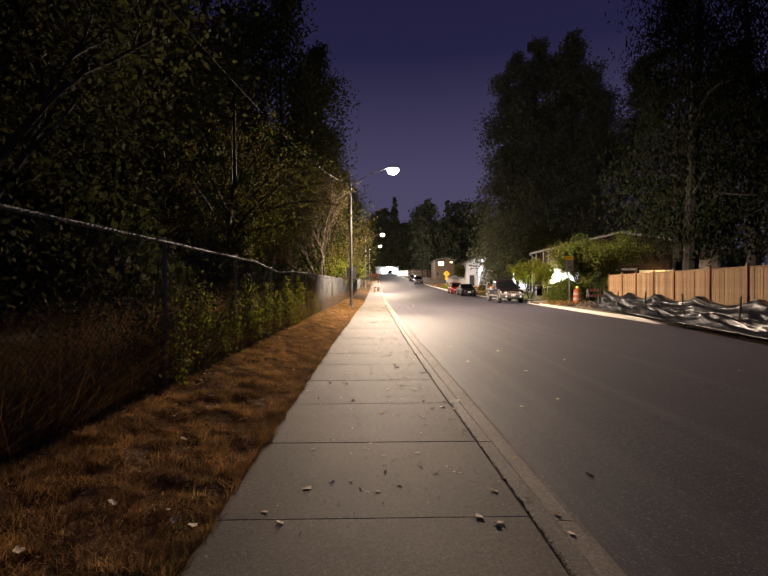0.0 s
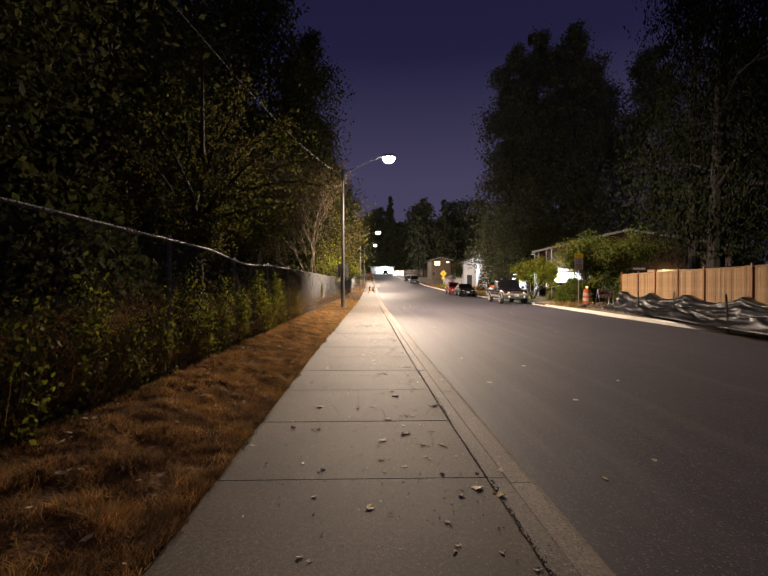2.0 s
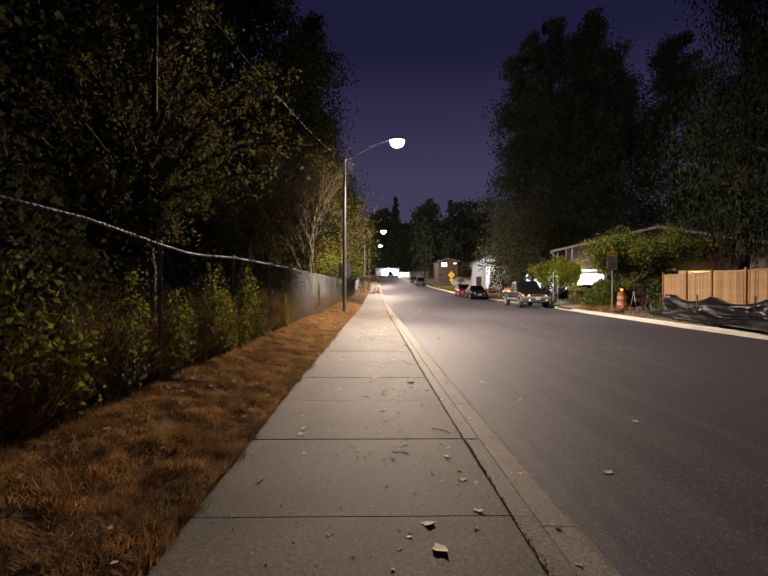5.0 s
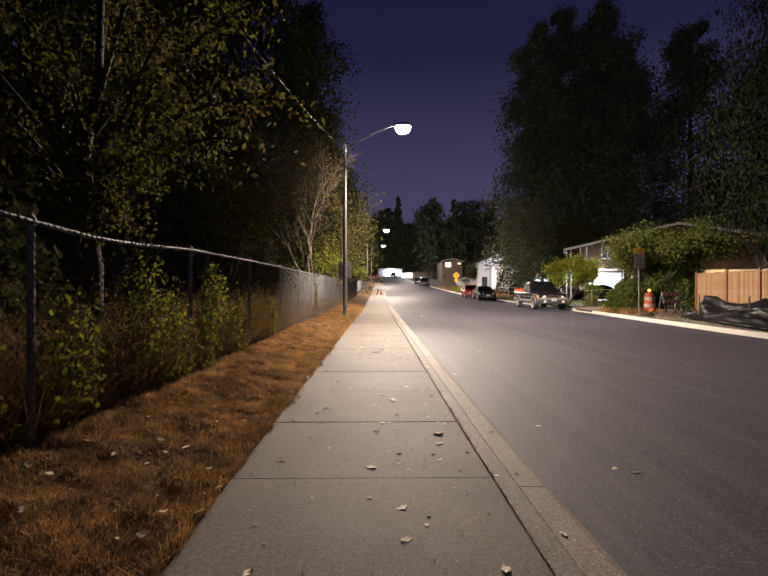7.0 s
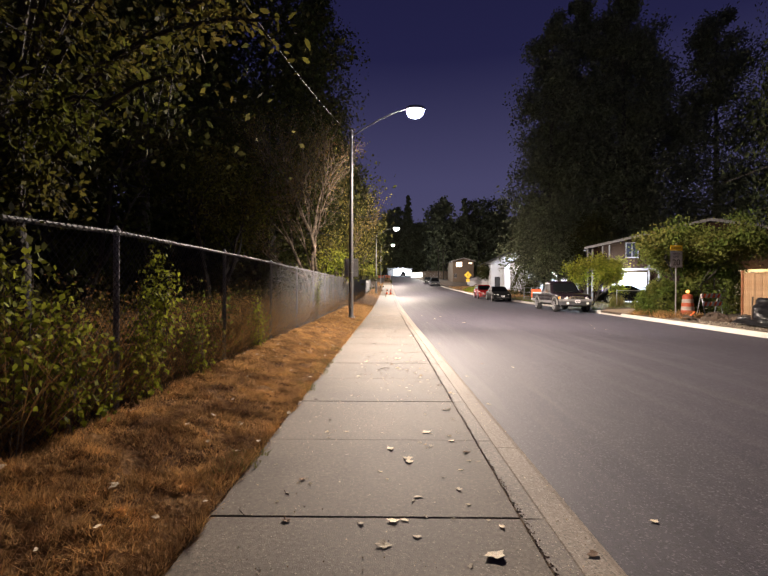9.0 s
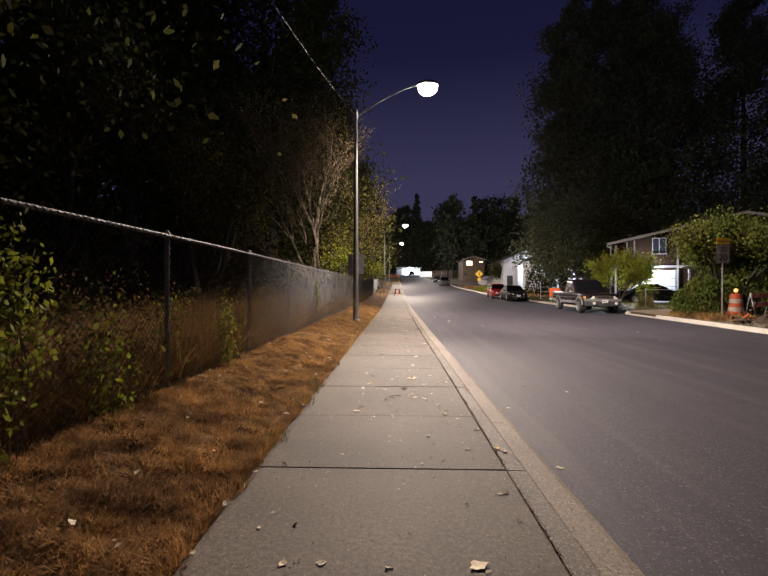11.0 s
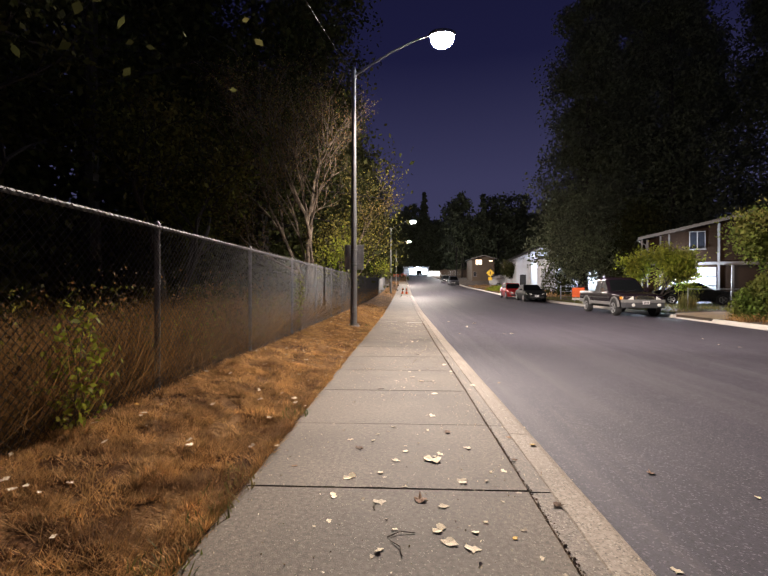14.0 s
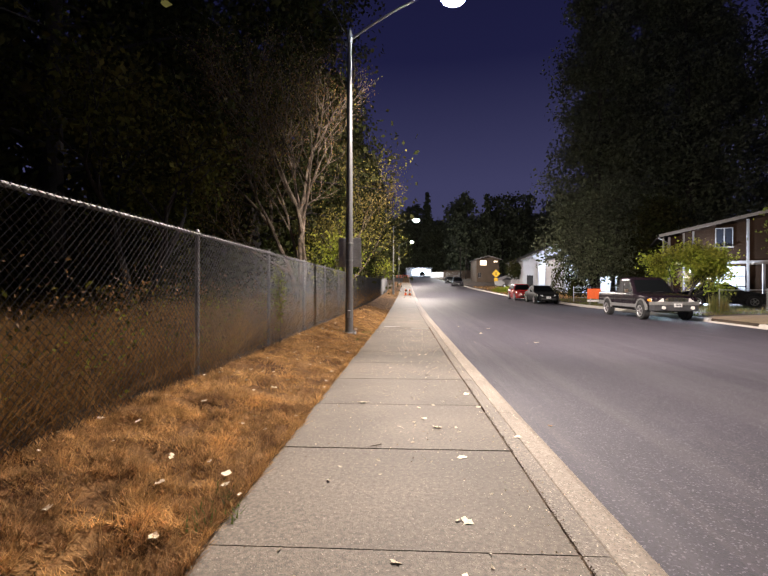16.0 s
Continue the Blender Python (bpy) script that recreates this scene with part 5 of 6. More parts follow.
Shape().box(-W + 0.09, W - 0.09, 0.97, 2.90, 0.62, 0.68).box(-W + 0.09, W - 0.09, 0.97, 1.03, 0.68, 1.18, 0.01).part("cargo_bed", TRUCKPAINT, tr)
Shape().box(-W + 0.1, W - 0.1, 2.86, 2.95, 0.66, 1.19, 0.02).part("tailgate", TRUCKPAINT, tr)
cab_rings = []
for z, w, ya, yb, c in ((1.12, 0.93, -1.00, 0.94, 0.07), (1.20, 0.915, -0.93, 0.93, 0.08), (1.80, 0.785, -0.30, 0.83, 0.10), (1.87, 0.75, -0.19, 0.78, 0.12), (1.915, 0.67, -0.05, 0.68, 0.14), (1.93, 0.5, 0.1, 0.52, 0.12)):
    cab_rings.append([(-w + c, ya, z), (w - c, ya, z), (w, ya + c, z), (w, yb - c, z), (w - c, yb, z), (-w + c, yb, z), (-w, yb - c, z), (-w, ya + c, z)])
Shape().loft(cab_rings).part("cab", TRUCKPAINT, tr, smooth=True)
pane(tr, [(-0.80, -0.935, 1.205), (0.80, -0.935, 1.205), (0.665, -0.33, 1.785), (-0.665, -0.33, 1.785)], name="windscreen")
pane(tr, [(-0.74, 0.93, 1.25), (0.74, 0.93, 1.25), (0.64, 0.842, 1.76), (-0.64, 0.842, 1.76)], name="rear_window")
for k in (-0.45, 0.12):
    Shape().tube([(k - 0.25, -0.96, 1.2), (k + 0.3, -0.9, 1.255)], 0.009, 5).part("wiper", TRIMBLACK, tr)
for sd in (-1, 1):
    pane(tr, [(sd * 0.912, -0.74, 1.225), (sd * 0.912, 0.16, 1.225), (sd * 0.797, 0.16, 1.765), (sd * 0.797, -0.22, 1.765)], name="door_window")
    pane(tr, [(sd * 0.912, 0.24, 1.225), (sd * 0.912, 0.80, 1.225), (sd * 0.797, 0.71, 1.765), (sd * 0.797, 0.24, 1.765)], name="rear_quarter_window")
    for yy in (-0.93, 0.2, 0.9):
        Shape().box(min(sd * 0.984, sd * 0.993), max(sd * 0.984, sd * 0.993), yy - 0.006, yy + 0.006, 0.72, 1.14).part("door_gap", INK, tr)
    Shape().box(-0.1, 0.1, -0.05, 0.05, -0.11, 0.11, 0.03, pose(sd * 1.12, -0.62, 1.28)).part("mirror", CHROME if sd < 0 else TRUCKPAINT, tr, "large door mirror")
    Shape().box(min(sd * 0.965, sd * 1.0), max(sd * 0.965, sd * 1.0), -1.25, 1.30, 0.52, 0.68, 0.012).part("rocker_panel", SILVER, tr, "silver lower body panel")
    Shape().box(min(sd * 0.965, sd * 1.0), max(sd * 0.965, sd * 1.0), 2.28, 2.92, 0.56, 0.76, 0.012).part("rear_lower_panel", SILVER, tr, "silver lower body panel")
    Shape().box(min(sd * 0.975, sd * 1.005), max(sd * 0.975, sd * 1.005), -1.2, 2.9, 0.86, 0.91, 0.008).part("side_moulding", TRIMBLACK, tr)
    Shape().box(min(sd * 0.98, sd * 1.01), max(sd * 0.98, sd * 1.01), -0.06, 0.1, 1.0, 1.04, 0.01).part("door_handle", TRIMBLACK, tr)
    for yy in (FW, RW):
        arch = [(math.cos(a1), math.sin(a1)) for a1 in [math.pi * k / 12 for k in range(13)]]
        rings_ = [[(sd * 0.94, yy + c * 0.50, 0.45 + s_ * 0.50), (sd * 1.015, yy + c * 0.50, 0.45 + s_ * 0.50), (sd * 1.015, yy + c * 0.42, 0.45 + s_ * 0.42), (sd * 0.94, yy + c * 0.42, 0.45 + s_ * 0.42)] for c, s_ in arch]
        Shape().loft(rings_).part("fender_flare", SILVER, tr, "silver fender flare")
        well = Shape().loft([[(sd * 0.985, yy + c * 0.43, 0.45 + s_ * 0.43) for c, s_ in arch], [(sd * 0.993, yy + c * 0.43, 0.45 + s_ * 0.43) for c, s_ in arch]])
        well.part("wheel_well", TRIMBLACK, tr)
        wheel(tr, sd * 0.90, yy, R, 0.27, sd)
    hl = [[(sd * x, y + dy, z) for x, y, z in ((0.50, -2.66, 0.80), (0.80, -2.63, 0.79), (0.93, -2.50, 0.81), (0.95, -2.44, 0.95), (0.80, -2.60, 0.985), (0.52, -2.65, 0.965))] for dy in (0.06, -0.028)]
    Shape().loft(hl).part("headlight", HEADLIGHT, tr, "clear headlight lens", smooth=False)
    Shape().loft([[(sd * x, y + dy, z) for x, y, z in ((0.93, -2.50, 0.82), (0.975, -2.32, 0.84), (0.975, -2.30, 0.93), (0.94, -2.47, 0.95))] for dy in (0.03, -0.034)]).part("turn_signal", AMBER, tr, "amber turn signal")
    Shape().lathe([(0.075, 0), (0.075, 0.04), (0.0, 0.045)], 14, pose(sd * 0.58, -2.80, 0.57, 90, 0, 0)).part("fog_light", HEADLIGHT, tr)
    Shape().box(sd * 0.9 - 0.06, sd * 0.9 + 0.06, 2.9, 2.95, 0.8, 1.1, 0.01).part("tail_light", REDPAINT, tr)
gr = Shape().loft([[(x * k, y, 0.885 + z * k) for x, z in ((-0.40, -0.10), (0.40, -0.10), (0.47, -0.04), (0.47, 0.05), (0.38, 0.11), (-0.38, 0.11), (-0.47, 0.05), (-0.47, -0.04))] for y, k in ((-2.60, 1.0), (-2.69, 1.0), (-2.70, 0.96), (-2.70, 0.9), (-2.675, 0.88))]).part("grille", CHROME, tr, "chrome framed grille")
for k in range(4):
    Shape().box(-0.36, 0.36, -2.69, -2.678, 0.815 + 0.042 * k, 0.838 + 0.042 * k).part("grille_slot", TRIMBLACK, gr)
Shape().lathe([(0.07, 0), (0.065, 0.012), (0, 0.014)], 16, pose(0, -2.692, 0.89, 90, 0, 0)).part("badge", TRIMBLACK, gr)
bmp = Shape().loft([[(-0.99, -2.45, z0), (-0.90, -2.72, z0), (0, -2.80, z0), (0.90, -2.72, z0), (0.99, -2.45, z0), (0.9, -2.4, z0), (-0.9, -2.4, z0)] for z0 in (0.68, 0.72, 0.79, 0.82)])
bmp.part("bumper", SILVER, tr, "bright silver front bumper")
lowb = Shape().loft([[(-0.97, -2.42, z0), (-0.88, -2.70, z0), (0, -2.77, z0), (0.88, -2.70, z0), (0.97, -2.42, z0), (0.9, -2.3, z0), (-0.9, -2.3, z0)] for z0 in (0.44, 0.48, 0.66, 0.678)])
lowb.part("bumper_valance", GREYPAINT, tr, "dark grey lower bumper")
pt = Shape().box(-0.16, 0.16, -2.815, -2.803, 0.60, 0.75, 0.002).part("plate", PLATE, tr, "white licence plate with dark bars")
for k in range(4):
    Shape().box(-0.11 + 0.06 * k, -0.075 + 0.06 * k, -2.819, -2.8155, 0.64, 0.71).part("plate_bar", INK, pt)
Shape().box(-0.8, 0.8, -2.3, 2.7, 0.38, 0.62, 0.05).part("chassis", TRIMBLACK, tr)
Shape().box(-0.9, 0.9, 2.95, 3.1, 0.6, 0.78, 0.02).part("rear_bumper", CHROME, tr)


# ---- houses ----
def window(parent, x0, x1, z0, z1, y, lit=False, bars=1):
    fr = Shape()
    t = 0.045
    fr.box(x0, x1, y - 0.05, y + 0.02, z0, z0 + t).box(x0, x1, y - 0.05, y + 0.02, z1 - t, z1)
    fr.box(x0, x0 + t, y - 0.045, y + 0.02, z0 + t, z1 - t).box(x1 - t, x1, y - 0.045, y + 0.02, z0 + t, z1 - t)
    for k in range(bars):
        xm = x0 + (x1 - x0) * (k + 1) / (bars + 1)
        fr.box(xm - 0.03, xm + 0.03, y - 0.04, y + 0.02, z0 + t, z1 - t)
    w = fr.part("window", TRIMWHITE, parent)
    Shape().box(x0 + t, x1 - t, y - 0.02, y - 0.008, z0 + t, z1 - t).part("pane", LITWINDOW if lit else WINDOWGLASS, w)
    Shape().box(x0 - 0.04, x1 + 0.04, y - 0.09, y - 0.052, z0 - 0.04, z0 + 0.02).part("sill", TRIMWHITE, w)
    return w


def siding(parent, x0, x1, y, z0, z1, material, pitch=0.2, top=None):
    """Lapped boards on a front wall; top gives the wall's height at x for a gable."""
    n = int((z1 - z0) / pitch)
    for k in range(n):
        a, b = z0 + k * pitch, z0 + (k + 1) * pitch
        xa, xb = x0, x1
        if top:
            inside = [x for x in np.linspace(x0, x1, 60) if top(x) > b]
            if len(inside) < 3:
                break
            xa, xb = float(inside[0]), float(inside[-1])
        Shape().add([(xa, y - 0.022, a), (xb, y - 0.022, a), (xb, y - 0.004, b), (xa, y - 0.004, b), (xa, y + 0.01, a), (xb, y + 0.01, a), (xb, y + 0.01, b), (xa, y + 0.01, b)],
                    [(0, 1, 2, 3), (4, 7, 6, 5), (0, 4, 5, 1), (3, 2, 6, 7), (0, 3, 7, 4), (1, 5, 6, 2)]).part("siding_board", material, parent)


def gable_house(m, x0, x1, depth, eave, apex, wallmat, label, overhang=0.5, boards=True, apex_x=None, z_low=0.0):
    h = empty("house", m, label, "house")
    xm = (x0 + x1) / 2 if apex_x is None else apex_x
    out = [(x0, z_low - 0.3), (x1, z_low - 0.3), (x1, eave), (xm, apex), (x0, eave)]
    Shape().loft([[(x, 0, z) for x, z in out], [(x, depth, z) for x, z in out]]).part("wall", wallmat, h)
    sl = lambda x: eave + (apex - eave) * (1 - abs(x - xm) / ((xm - x0) if x < xm else (x1 - xm)))
    xa, xb = x0 - overhang, x1 + overhang
    za, zb = sl(xa), sl(xb)
    for (p, q), nm in (((( xa, za), (xm, apex)), "roof"), (((xm, apex), (xb, zb)), "roof")):
        Shape().loft([[(p[0], -overhang, p[1] + 0.03), (q[0], -overhang, q[1] + 0.03), (q[0], -overhang, q[1] + 0.15), (p[0], -overhang, p[1] + 0.15)], [(p[0], depth + 0.3, p[1] + 0.03), (q[0], depth + 0.3, q[1] + 0.03), (q[0], depth + 0.3, q[1] + 0.15), (p[0], depth + 0.3, p[1] + 0.15)]]).part("roof", ROOFING, h)
        Shape().loft([[(p[0], -overhang - 0.03, p[1] - 0.04), (q[0], -overhang - 0.03, q[1] - 0.04), (q[0], -overhang - 0.03, q[1] + 0.16), (p[0], -overhang - 0.03, p[1] + 0.16)], [(p[0], -overhang - 0.003, p[1] - 0.04), (q[0], -overhang - 0.003, q[1] - 0.04), (q[0], -overhang - 0.003, q[1] + 0.16), (p[0], -overhang - 0.003, p[1] + 0.16)]]).part("barge_board", TRIMWHITE, h)
    if boards:
        siding(h, x0 + 0.05, x1 - 0.05, 0, 2.95 if wallmat is BROWNSIDING else z_low + 0.3, apex, wallmat, 0.2, sl)
    return h


# brown two-storey house with the lit garage
h2 = gable_house(pose(17.2, 49.2, 0.14, 0, 0, -24), 0.0, 16.0, 9, 4.6, 6.35, BROWNSIDING, "brown two-storey house with white trim and a lit garage", 0.6)
window(h2, 2.45, 3.35, 3.72, 4.92, -0.026)
for x in (0.0, 4.08):
    Shape().box(x - 0.07, x + 0.07, -0.07, -0.024, 0, 5.4 if x > 2 else 4.5, 0.01).part("corner_trim", TRIMWHITE, h2)
Shape().box(0.1, 9.4, -0.09, -0.026, 2.68, 2.86, 0.01).part("band_trim", TRIMWHITE, h2)
gd = Shape()
for k in range(4):
    gd.box(1.45, 3.95, -0.055, -0.026, 0.05 + 0.62 * k, 0.64 + 0.62 * k, 0.012)
gd.part("garage_door", WHITEWALL, h2, "white sectional garage door, brightly lit")
Shape().box(4.65, 4.79, -0.6, -0.46, -0.1, 2.66, 0.01).part("porch_post", TRIMWHITE, h2)
Shape().box(4.2, 9.4, -0.8, -0.1, 2.62, 2.67).part("overhang_soffit", TANWALL, h2)
for x in (-0.35, 0.75, 1.25):
    Shape().box(x - 0.05, x + 0.05, -0.5, -0.4, -0.1, 4.5 + 0.2 * x, 0.01).part("porch_post", TRIMWHITE, h2)
Shape().box(-0.45, 1.4, -0.6, -0.03, 2.7, 2.82, 0.01).part("balcony_floor", TANWALL, h2)
for k in range(10):
    Shape().box(-0.35 + 0.17 * k, -0.32 + 0.17 * k, -0.54, -0.5, 2.82, 3.6).part("baluster", TANWALL, h2)
Shape().box(-0.4, 1.35, -0.56, -0.48, 3.6, 3.66, 0.01).part("handrail", TANWALL, h2)
for x in (-0.55,):
    Shape().tube([(x - 0.1, -0.62, 4.42 + 0.1 * x), (x + 0.1, -0.5, 4.3), (x + 0.45, -0.2, 4.1), (x + 0.5, -0.12, 3.8), (x + 0.5, -0.12, 2.9)], 0.04, 8).part("downpipe", TRIMWHITE, h2)
Shape().box(1.08, 1.28, -0.25, -0.08, 2.2, 2.45, 0.02).part("wall_lamp", LITSCREEN, h2, "lit white wall lamp")
Shape().box(9.6, 15.9, -0.05, -0.026, 0, 2.66, 0.01).part("lower_wall", BEIGEWALL, h2, "beige lower wall lit by a yellow lamp")
window(h2, 10.5, 11.6, 1.5, 2.5, -0.056, bars=2)
window(h2, 12.2, 13.0, 1.5, 2.5, -0.056, True)
Shape().box(13.6, 15.6, -0.6, -0.45, 2.25, 2.5, 0.02).part("tube_lamp", LITSCREEN, h2, "bright white strip lamp under the overhang")

# white houses lit by their own lamps
h3 = gable_house(pose(0, 86.0, rise(86) + 0.14), 17.2, 26.5, 9, 4.4, 6.5, WHITEWALL, "white gabled house lit by a bright lamp", 0.5, z_low=0)
Shape().box(19.2, 20.6, -1.0, -0.03, 0, 3.9, 0.05).part("porch_wall", WHITEWALL, h3)
Shape().box(21.6, 25.4, -1.6, -0.03, 2.6, 2.8, 0.02).part("porch_roof", ROOFING, h3)
window(h3, 22.4, 24.4, 0.9, 2.1, -0.026, bars=2)
Shape().box(17.8, 18.7, -0.08, -0.026, 0.05, 2.1, 0.01).part("front_door", TRIMBLACK, h3)
Shape().lathe([(0.0, -0.12), (0.14, -0.08), (0.16, 0), (0.1, 0.1), (0, 0.12)], 14, pose(21.2, -1.25, 3.4)).part("porch_lamp", LITSCREEN, h3, "bright lit porch lamp")

h4 = gable_house(pose(0, 75.0, rise(75) + 0.14), 19.5, 27.0, 8, 4.6, 6.2, WHITEWALL, "white house hidden by trees, floodlit", 0.4, boards=True)
window(h4, 20.3, 21.6, 1.0, 2.3, -0.026)
window(h4, 24.0, 25.4, 3.0, 4.1, -0.026)
Shape().lathe([(0.0, -0.15), (0.2, -0.1), (0.22, 0), (0.12, 0.12), (0, 0.14)], 14, pose(23.0, -1.2, 4.55)).part("flood_lamp", LITSCREEN, h4, "bright lit flood lamp")

h5 = gable_house(pose(0, 124.0, rise(124) + 0.14), 16.4, 21.6, 9, 5.2, 5.9, TANWALL, "tan two-storey house with one lit window", 0.5)
window(h5, 17.2, 18.7, 3.8, 5.0, -0.03, True)
window(h5, 20.3, 21.2, 4.5, 4.9, -0.03, True)
window(h5, 16.7, 17.4, 1.0, 2.1, -0.03)
yard = empty("board_fence", pose(10.2, 146.0, rise(146)), "tall weathered board fence around a yard", "fence")
bd = Shape().box(0, 0.19, -0.012, 0.012, -0.1, 2.3, 0.004).mesh("board", TANWALL)
for k in range(48):
    o = new("board", bd)
    o.parent, o.location = yard, (0.4 + k * 0.2, 0.03 * (k % 2), 0.12 + 0.02 * math.sin(k * 2.2))
for k in range(5):
    Shape().box(k * 2.0 + 0.34, k * 2.0 + 0.44, -0.06, 0.04, -0.1, 2.42, 0.01).part("post", TANWALL, yard)
# covered boat on its trailer
bt = empty("covered_boat", pose(17.4, 93.5, right_z(17.4, 93.5), 0, 0, 80), "boat under a pale tarpaulin on a trailer", "boat")
Shape().loft([[(-0.25, -3.0, 1.25), (0.25, -3.0, 1.25), (0.2, -2.95, 0.95), (-0.2, -2.95, 0.95)], [(-0.95, -1.2, 1.35), (0.95, -1.2, 1.35), (0.6, -1.2, 0.6), (-0.6, -1.2, 0.6)], [(-1.1, 1.2, 1.3), (1.1, 1.2, 1.3), (0.8, 1.2, 0.5), (-0.8, 1.2, 0.5)], [(-1.0, 2.8, 1.25), (1.0, 2.8, 1.25), (0.8, 2.7, 0.55), (-0.8, 2.7, 0.55)]]).part("hull", WHITEWALL, bt)
Shape().loft([[(-0.3, -3.0, 1.27), (0.3, -3.0, 1.27), (0.0, -2.9, 1.4)], [(-1.0, -1.0, 1.37), (1.0, -1.0, 1.37), (0, -0.9, 2.1)], [(-1.12, 1.0, 1.32), (1.12, 1.0, 1.32), (0, 1.0, 2.0)], [(-1.0, 2.8, 1.27), (1.0, 2.8, 1.27), (0, 2.7, 1.5)]]).part("tarpaulin", SIGNWHITE, bt)
for sd in (-1, 1):
    wheel(bt, sd * 0.95, 1.2, 0.33, 0.2, sd)
Shape().box(-0.7, 0.7, -2.4, 2.4, 0.32, 0.5, 0.02).tube([(0, -2.4, 0.4), (0, -4.0, 0.4)], 0.05, 6).part("trailer_frame", GALV, bt)

# lit bay and long white wall at the end of the street
fb = empty("lit_building", pose(4.8, 186.0, rise(186)), "brightly lit white building bay at the end of the street", "building")
Shape().box(-4.6, 4.6, 0, 6, -0.3, 2.9, 0.05).part("wall", WHITEWALL, fb)
Shape().box(-4.9, 4.9, -2.4, 6.2, 2.5, 2.95, 0.04).part("canopy", WHITEWALL, fb)
Shape().box(-2.4, 4.2, -0.06, -0.02, 0.2, 2.3, 0.02).part("lit_front", LITSCREEN, fb, "glowing white front")
for x in (-4.6, 4.6):
    Shape().box(x - 0.12, x + 0.12, -2.3, -2.06, -0.3, 2.5, 0.02).part("column", TRIMWHITE, fb)
lw = empty("long_white_wall", pose(7.6, 158.0, rise(158)), "long low white wall catching bright light", "wall")
for k in range(5):
    Shape().box(k * 2.0, k * 2.0 + 1.97, -0.1, 0.1, -0.4, 1.7, 0.02).part("panel", WHITEWALL, lw)
# added lamp that brightens the long white wall, no fixture stands there
bulb("yard_light", (12.0, 152.5, rise(151) + 5), 6000, (1.0, 0.95, 0.85), 0.2)
for x, y in ((14.6, 140.0), (16.2, 141.0)):
    th = empty("utility_pole", pose(x, y, rise(y)), "distant wooden utility pole", "utility pole", "utility poles")
    Shape().tube([(0, 0, -0.3), (0, 0, 9)], [0.16, 0.11], 10).part("pole", BARK, th)
    Shape().box(-1.0, 1.0, -0.05, 0.05, 8.2, 8.32, 0.01).part("crossarm", BARK, th)
for x, y in ((-1.9, 150.0), (0.2, 152.0)):
    th = empty("site_barrier", pose(x, y, rise(y) + 0.02), "far orange construction barrier", "barrier", "far barriers")
    for z in (0.3, 0.75):
        Shape().box(-0.9, 0.9, -0.02, 0.02, z, z + 0.22, 0.005).part("board", ORANGE, th)
    for sx in (-0.7, 0.7):
        Shape().box(sx - 0.03, sx + 0.03, -0.25, 0.25, 0, 0.05).box(sx - 0.03, sx + 0.03, -0.06, -0.022, 0.05, 1.0).part("stand", GALV, th)

# low chain link fence of the brown house
lf = empty("low_fence", pose(15.8, 42.4, 0.14), "low grey chain link fence at the edge of the yard", "fence")
for k in range(6):
    Shape().tube([(k * 2.4, 0.12 * k, -0.1), (k * 2.4, 0.12 * k, 1.12)], 0.03, 8).lathe([(0.036, 1.1), (0.03, 1.14), (0, 1.16)], 8, pose(k * 2.4, 0.12 * k, 0)).part("post", GALV, lf)
Shape().tube([(0, 0, 1.08), (12, 0.6, 1.08)], 0.021, 8).part("top_rail", GALV, lf)
ms = Shape()
for s in (-1, 1):
    for k in range(-14, 132):
        y0, y1 = k * 0.09, k * 0.09 + s * 1.0
        t0 = max(0.0, min((0 - y0) / (y1 - y0), (12 - y0) / (y1 - y0)))
        t1 = min(1.0, max((0 - y0) / (y1 - y0), (12 - y0) / (y1 - y0)))
        if t1 - t0 > 0.02:
            pa, pb = [Vector((y0 + (y1 - y0) * t, 0.05 * (y0 + (y1 - y0) * t) - 0.03, 0.06 + t)) for t in (t0, t1)]
            ms.add([pa + Vector((0, 0, 0.003)), pa - Vector((0, 0, 0.003)), pb - Vector((0, 0, 0.003)), pb + Vector((0, 0, 0.003)), pa + Vector((0, -0.004, 0)), pb + Vector((0, -0.004, 0))], [(0, 3, 5, 4), (4, 5, 2, 1), (0, 1, 2, 3)])
ms.part("mesh_panel", WIRE, lf)
# wire fence behind the pickup
lf2 = empty("low_fence", pose(13.6, 56.0, right_z(13.6, 56), 0, 0, 0), "low wire fence behind the parked pickup", "fence")
for k in range(5):
    Shape().tube([(k * 1.3, 0, -0.1), (k * 1.3, 0, 1.2)], 0.03, 8).part("post", GALV, lf2)
for z in (0.3, 0.7, 1.15):
    Shape().tube([(0, 0, z), (5.2, 0, z)], 0.016, 6).part("rail", GALV, lf2)

# driveway, apron and grass on the right
tagged(grid_mesh("driveway", [35.5 + 0.5 * i for i in range(9)], lambda y: [(right_edge(y) + 0.16 + d, right_z(right_edge(y) + 0.16 + d, y) + 0.015) for d in (0, 1, 2, 3.5, 6, 10)], DIRT), "pale tan dirt driveway apron at the kerb", "driveway", kind="structure")


def right_grass(name, n, x0, x1, y0, y1, h, material, label, width=0.006, cut=-0.2):
    xy = patchy(scatter(n, x0, x1, y0, y1), 0.9, cut)
    xy = xy[[p[0] > right_edge(p[1]) + 0.25 for p in xy]]
    tagged(quads(name, blades(xy, np.array([right_z(x, y) for x, y in xy]), h, 0.8, width), material, n=3), label, "grass", kind="stuff")


